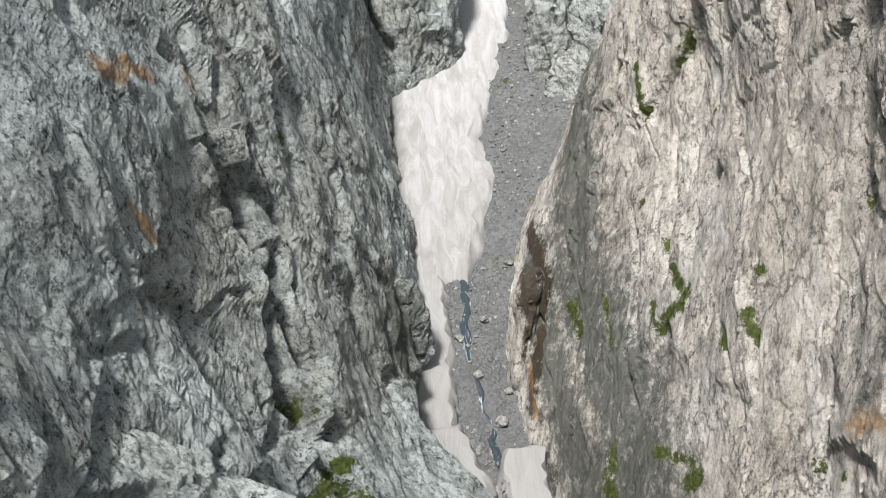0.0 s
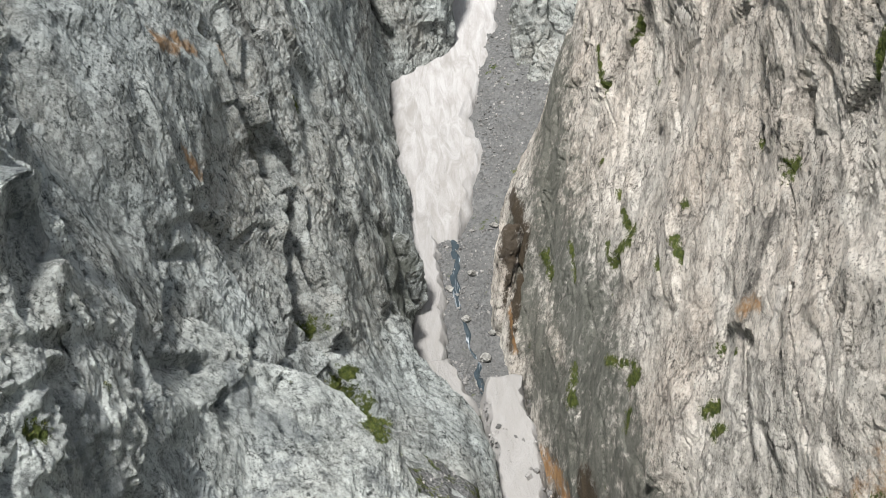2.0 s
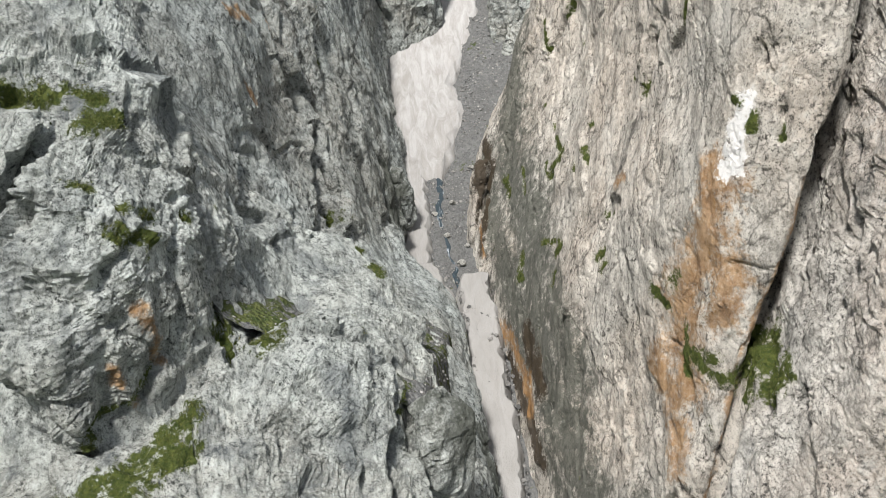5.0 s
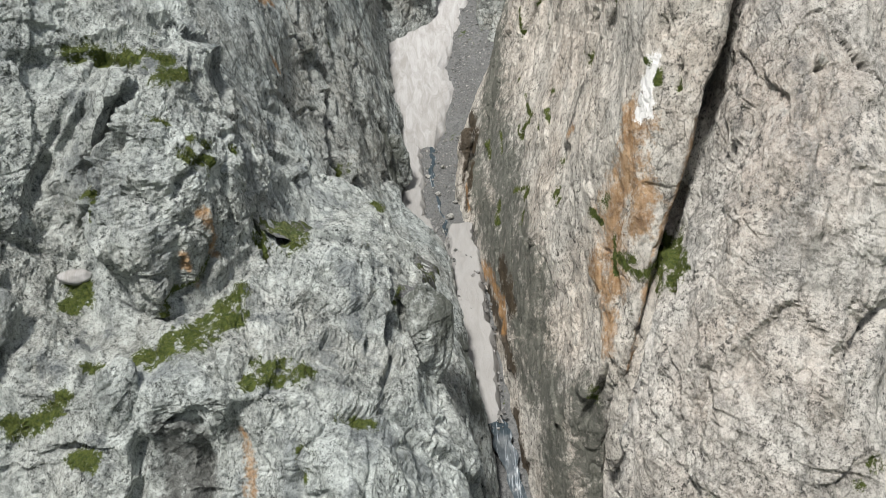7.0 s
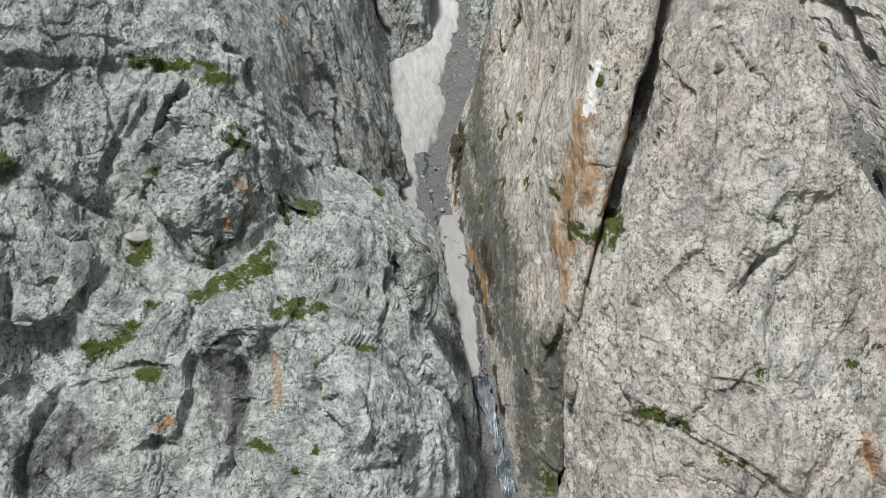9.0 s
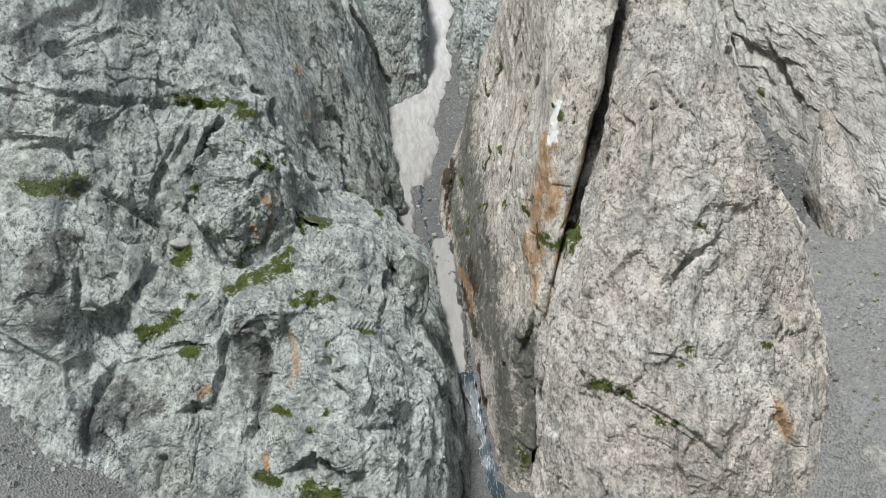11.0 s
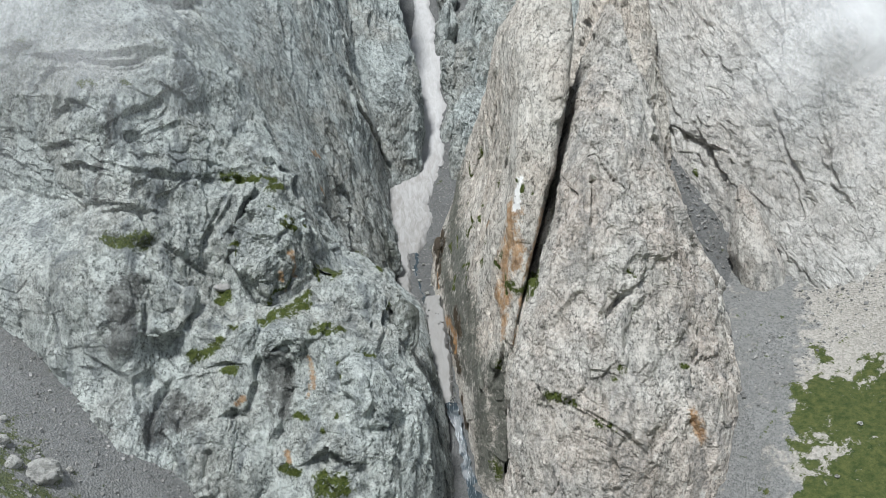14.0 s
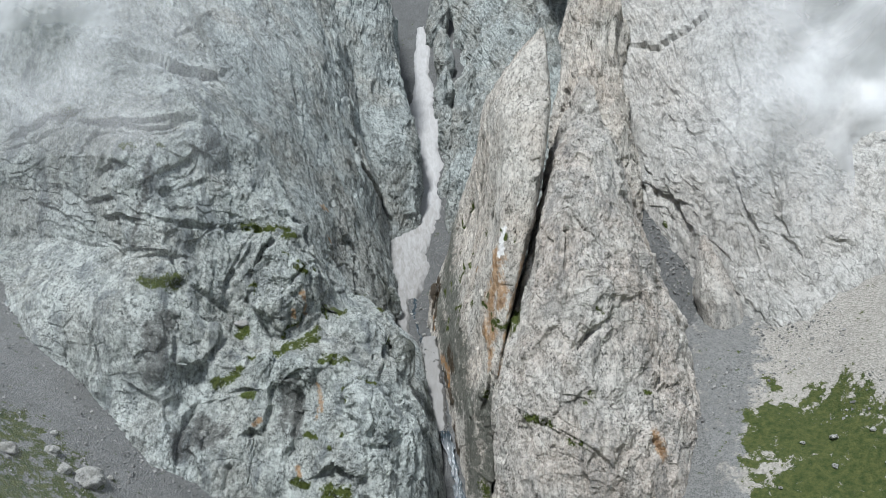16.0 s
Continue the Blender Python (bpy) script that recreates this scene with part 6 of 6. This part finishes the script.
# ---- boulders ----
def boulder_mesh(seed, flat=0.75):
    bm = bmesh.new()
    bmesh.ops.create_icosphere(bm, subdivisions=4, radius=1.0)
    v = np.array([w.co for w in bm.verts])
    f = facets(v * 0.9 + seed, seed)[0]
    r = 1 + 0.45 * f + 0.12 * vnoise(v * 2.2 + seed, seed) + 0.05 * vnoise(v * 6 + seed, seed)
    for w, k in zip(bm.verts, r):
        w.co *= k
        w.co.z *= flat
    me = bpy.data.meshes.new("boulder")
    bm.to_mesh(me)
    bm.free()
    for poly in me.polygons:
        poly.use_smooth = True
    me.materials.append(boulder_stone)
    return me


boulder_stone = rock_material("boulder_stone", (0.52, 0.515, 0.485), (0.30, 0.297, 0.275), (0.08, 0.082, 0.075), (0.34, 0.31, 0.26), (0, 0, 1), 1.2, 0.4)
boulder_shapes = [boulder_mesh(k) for k in (3, 8, 14, 21)]


def boulder(x, y, size, turn, label, group, height, sink=0.25):
    ob = new("boulder", boulder_shapes[int(turn) % 4])
    ob.matrix_world = pose(x, y, height(np.array([x]), np.array([y]))[0] + size * (0.75 - sink) * 0.6, 6, 4, turn) @ Matrix.Diagonal((size, size * 0.8, size * 0.85, 1))
    return tagged(ob, label, "boulder", group)


for x, y, size, turn in TURF_BOULDERS:
    boulder(x, y, size, turn, "pale limestone boulder lying on the turf slope", "boulders on the turf", ground_z)
for x, y, size, turn in FAN_BOULDERS:
    boulder(x, y, size, turn, "grey weathered boulder half sunk in mossy scree", "boulders in the fan", ground_z, 0.7)
for x, y, size, turn in GULLY_BOULDERS:
    boulder(x, y, size, turn, "angular grey boulder beside the gully stream", "boulders in the gully", gully_z, 0.3)


# ---- moss and grass tufts on the ledges and the turf ----
def tuft_material():
    g = Graph("alpine_grass")
    n = g.n.new("ShaderNodeNewGeometry")
    col = g.ramp(n.outputs["Random Per Island"], (0.0, (0.035, 0.055, 0.012)), (0.6, (0.085, 0.105, 0.025)), (1.0, (0.15, 0.14, 0.045)))
    return g.done(col, 0.85)


alpine_grass = tuft_material()


def tufts(name, where, normal, size, label, seed):
    """Short blades, three to a clump, leaning out of the surface."""
    r = np.random.default_rng(seed)
    n = len(where)
    verts, k = [], 4
    for _ in range(k):
        lean = r.normal(size=(n, 3)) * 0.75 + normal * 0.5 + np.array([0, 0, 0.8])
        lean /= np.linalg.norm(lean, axis=1, keepdims=True)
        side = np.cross(lean, r.normal(size=(n, 3)))
        side /= np.linalg.norm(side, axis=1, keepdims=True) + 1e-9
        base = where + r.normal(size=(n, 3)) * 0.08 * (size / 0.2)[:, None]
        s = size[:, None]
        verts.append(np.stack([base - side * s * 0.22, base + side * s * 0.22, base + lean * s + side * s * 0.05], 1))
    v = np.stack(verts, 1).reshape(-1, 3)
    f = np.arange(len(v)).reshape(-1, 3)
    ob = linked(name, v, f, alpine_grass)
    return tagged(ob, label, "grass", kind="stuff")


spots, ways = [], []
for _, out, n, marks in ROCKS:
    m = marks["moss"][: len(out)]
    rag = fbm(out / 1.2, 3, 77)
    pick = np.repeat(np.where(m + 0.5 * rag > 0.66)[0], 2)
    spots.append(out[pick] + rng.normal(0, 0.07, (len(pick), 3)))
    ways.append(n[pick])
spots, ways = np.concatenate(spots), np.concatenate(ways)
tufts("ledge_grass", spots, ways, rng.uniform(0.06, 0.15, len(spots)), "green moss and grass tufts on the rock ledges", 21)

# ---- a snow remnant under the overhang ----
def remnant():
    bm = bmesh.new()
    bmesh.ops.create_icosphere(bm, subdivisions=4, radius=1.0)
    for v in bm.verts:
        k = 1 + 0.15 * noise.noise(v.co * 1.7)
        v.co = Vector((v.co.x * 1.3 * k, v.co.y * 0.8 * k, v.co.z * 0.6 * k))
    me = bpy.data.meshes.new("snow_remnant")
    bm.to_mesh(me)
    bm.free()
    for poly in me.polygons:
        poly.use_smooth = True
    me.materials.append(old_snow)
    ob = new("snow_remnant", me)
    ob.matrix_world = pose(-23.9, 12.2, -24.75, 12, 0, 8)
    return tagged(ob, "small remnant of old snow under the overhanging block", "snow", "old snow banks")


remnant()

# ---- stream ----
def water_material():
    g = Graph("white_water")
    run = g.mapped((1.5, 0.16, 0.16))
    foam = g.ramp(g.noise(run, 2.2, 7, 0.7, 1.0), (0.55, 0), (0.68, 1))
    col = g.mix(foam, (0.035, 0.05, 0.06), (0.42, 0.46, 0.5))
    g.bump(g.noise(run, 4.0, 5, 0.7), 0.6, 0.15)
    m = g.done(col, 0.25)
    g.b.inputs["Specular IOR Level"].default_value = 0.5
    return m


white_water = water_material()


def stream(name, line, width, lift, label):
    p = np.array(line, float)
    t = np.linspace(0, len(p) - 1, 30 * len(p))
    q = curve_through(p, t)
    wob = np.stack([t * 2.3, 0 * t, 0 * t], -1)
    q[:, 0] += 0.25 * fbm(wob, 2, 5)
    s = np.linspace(-1, 1, 9)
    w = width * (1 + 0.35 * vnoise(wob * 0.8 + 7, 6))
    x = q[:, 0, None] + s * w[:, None] * 0.5
    y = np.repeat(q[:, 1, None], len(s), 1)
    z = q[:, 2, None] + lift - 0.12 * s**2 + 0.06 * vnoise(np.stack([x, y, 0 * x], -1).reshape(-1, 3) * 2, 9).reshape(x.shape)
    v = np.stack([x, y, z], -1)
    ob = linked(name, v.reshape(-1, 3), grid_faces(*x.shape), white_water)
    return tagged(ob, label, "stream", kind="structure")


def on_gully(line):
    a = np.array(line, float)
    return np.c_[a, gully_z(a[:, 0], a[:, 1])]


stream("stream", on_gully([(8.3, 77), (8.0, 73), (7.6, 69), (8.2, 65.5), (9.0, 62), (9.4, 58), (9.6, 55), (9.8, 52)]), 0.6, 0.1, "shallow white stream running among gravel")
stream("waterfall", [(12.0, 30, -49.6), (12.3, 28, -50.4), (12.9, 26, -52.6), (13.6, 24, -55.0), (14.2, 22, -57.5), (14.8, 20, -60.0), (15.2, 17, -61.5), (15.6, 12, -62.4)], 1.7, 0.6, "white cascade falling out of the snow tongue")


# ---- drifting mist in front of the upper cliffs ----
def mist_material(name, low, high, near, far, thick):
    """Thin white vapour: clear below the height low and at x = near, thickest at high and at x = far."""
    g = Graph(name)
    axes = g.n.new("ShaderNodeSeparateXYZ")
    g.l.new(g.pos, axes.inputs[0])

    def fade(socket, a, b):
        n = g.n.new("ShaderNodeMapRange")
        n.interpolation_type = "SMOOTHSTEP"
        g.l.new(socket, n.inputs[0])
        n.inputs[1].default_value, n.inputs[2].default_value = a, b
        return n.outputs[0]

    puff = g.ramp(g.noise(g.mapped((1, 1, 1.3)), 0.035, 6, 0.55, 0.6), (0.34, 0.25), (0.66, 1))
    a = g.math("MULTIPLY", g.math("MULTIPLY", fade(axes.outputs[2], low, high), fade(axes.outputs[0], near, far)), puff)
    g.put(g.b.inputs["Alpha"], g.math("MULTIPLY", a, thick))
    return g.done((0.9, 0.91, 0.92), 1.0)


def mist(name, x0, x1, y, z0, z1, material, label, seed):
    s, t = np.meshgrid(np.linspace(0, 1, 60), np.linspace(0, 1, 40))
    p = np.stack([x0 + (x1 - x0) * s, y + 0 * s, z0 + (z1 - z0) * t], -1).reshape(-1, 3)
    p[:, 1] += 7 * fbm(p / 16, 2, seed) + 0.25 * (p[:, 2] - z0)
    ob = linked(name, p, grid_faces(*s.shape), material)
    return tagged(ob, label, "mist", "mist banks", "stuff")


vapour = mist_material("vapour_left", -10, 34, -8, -54, 0.4)
mist("mist", -110, -6, 4, 0, 70, vapour, "thin white mist drifting before the upper cliff", 61)
mist("mist", -110, -6, 14, 4, 80, vapour, "thin white mist drifting before the upper cliff", 67)
vapour = mist_material("vapour_low", -62, -38, -14, -46, 0.10)
mist("mist", -120, -10, -44, -70, 90, vapour, "thin bluish haze hanging over the scree fan", 69)
vapour = mist_material("vapour_right", -14, 14, 52, 92, 0.62)
mist("mist", 46, 150, 22, -14, 70, vapour, "thin white mist drifting before the mountain face", 71)
mist("mist", 46, 150, 14, -10, 80, vapour, "thin white mist drifting before the mountain face", 73)
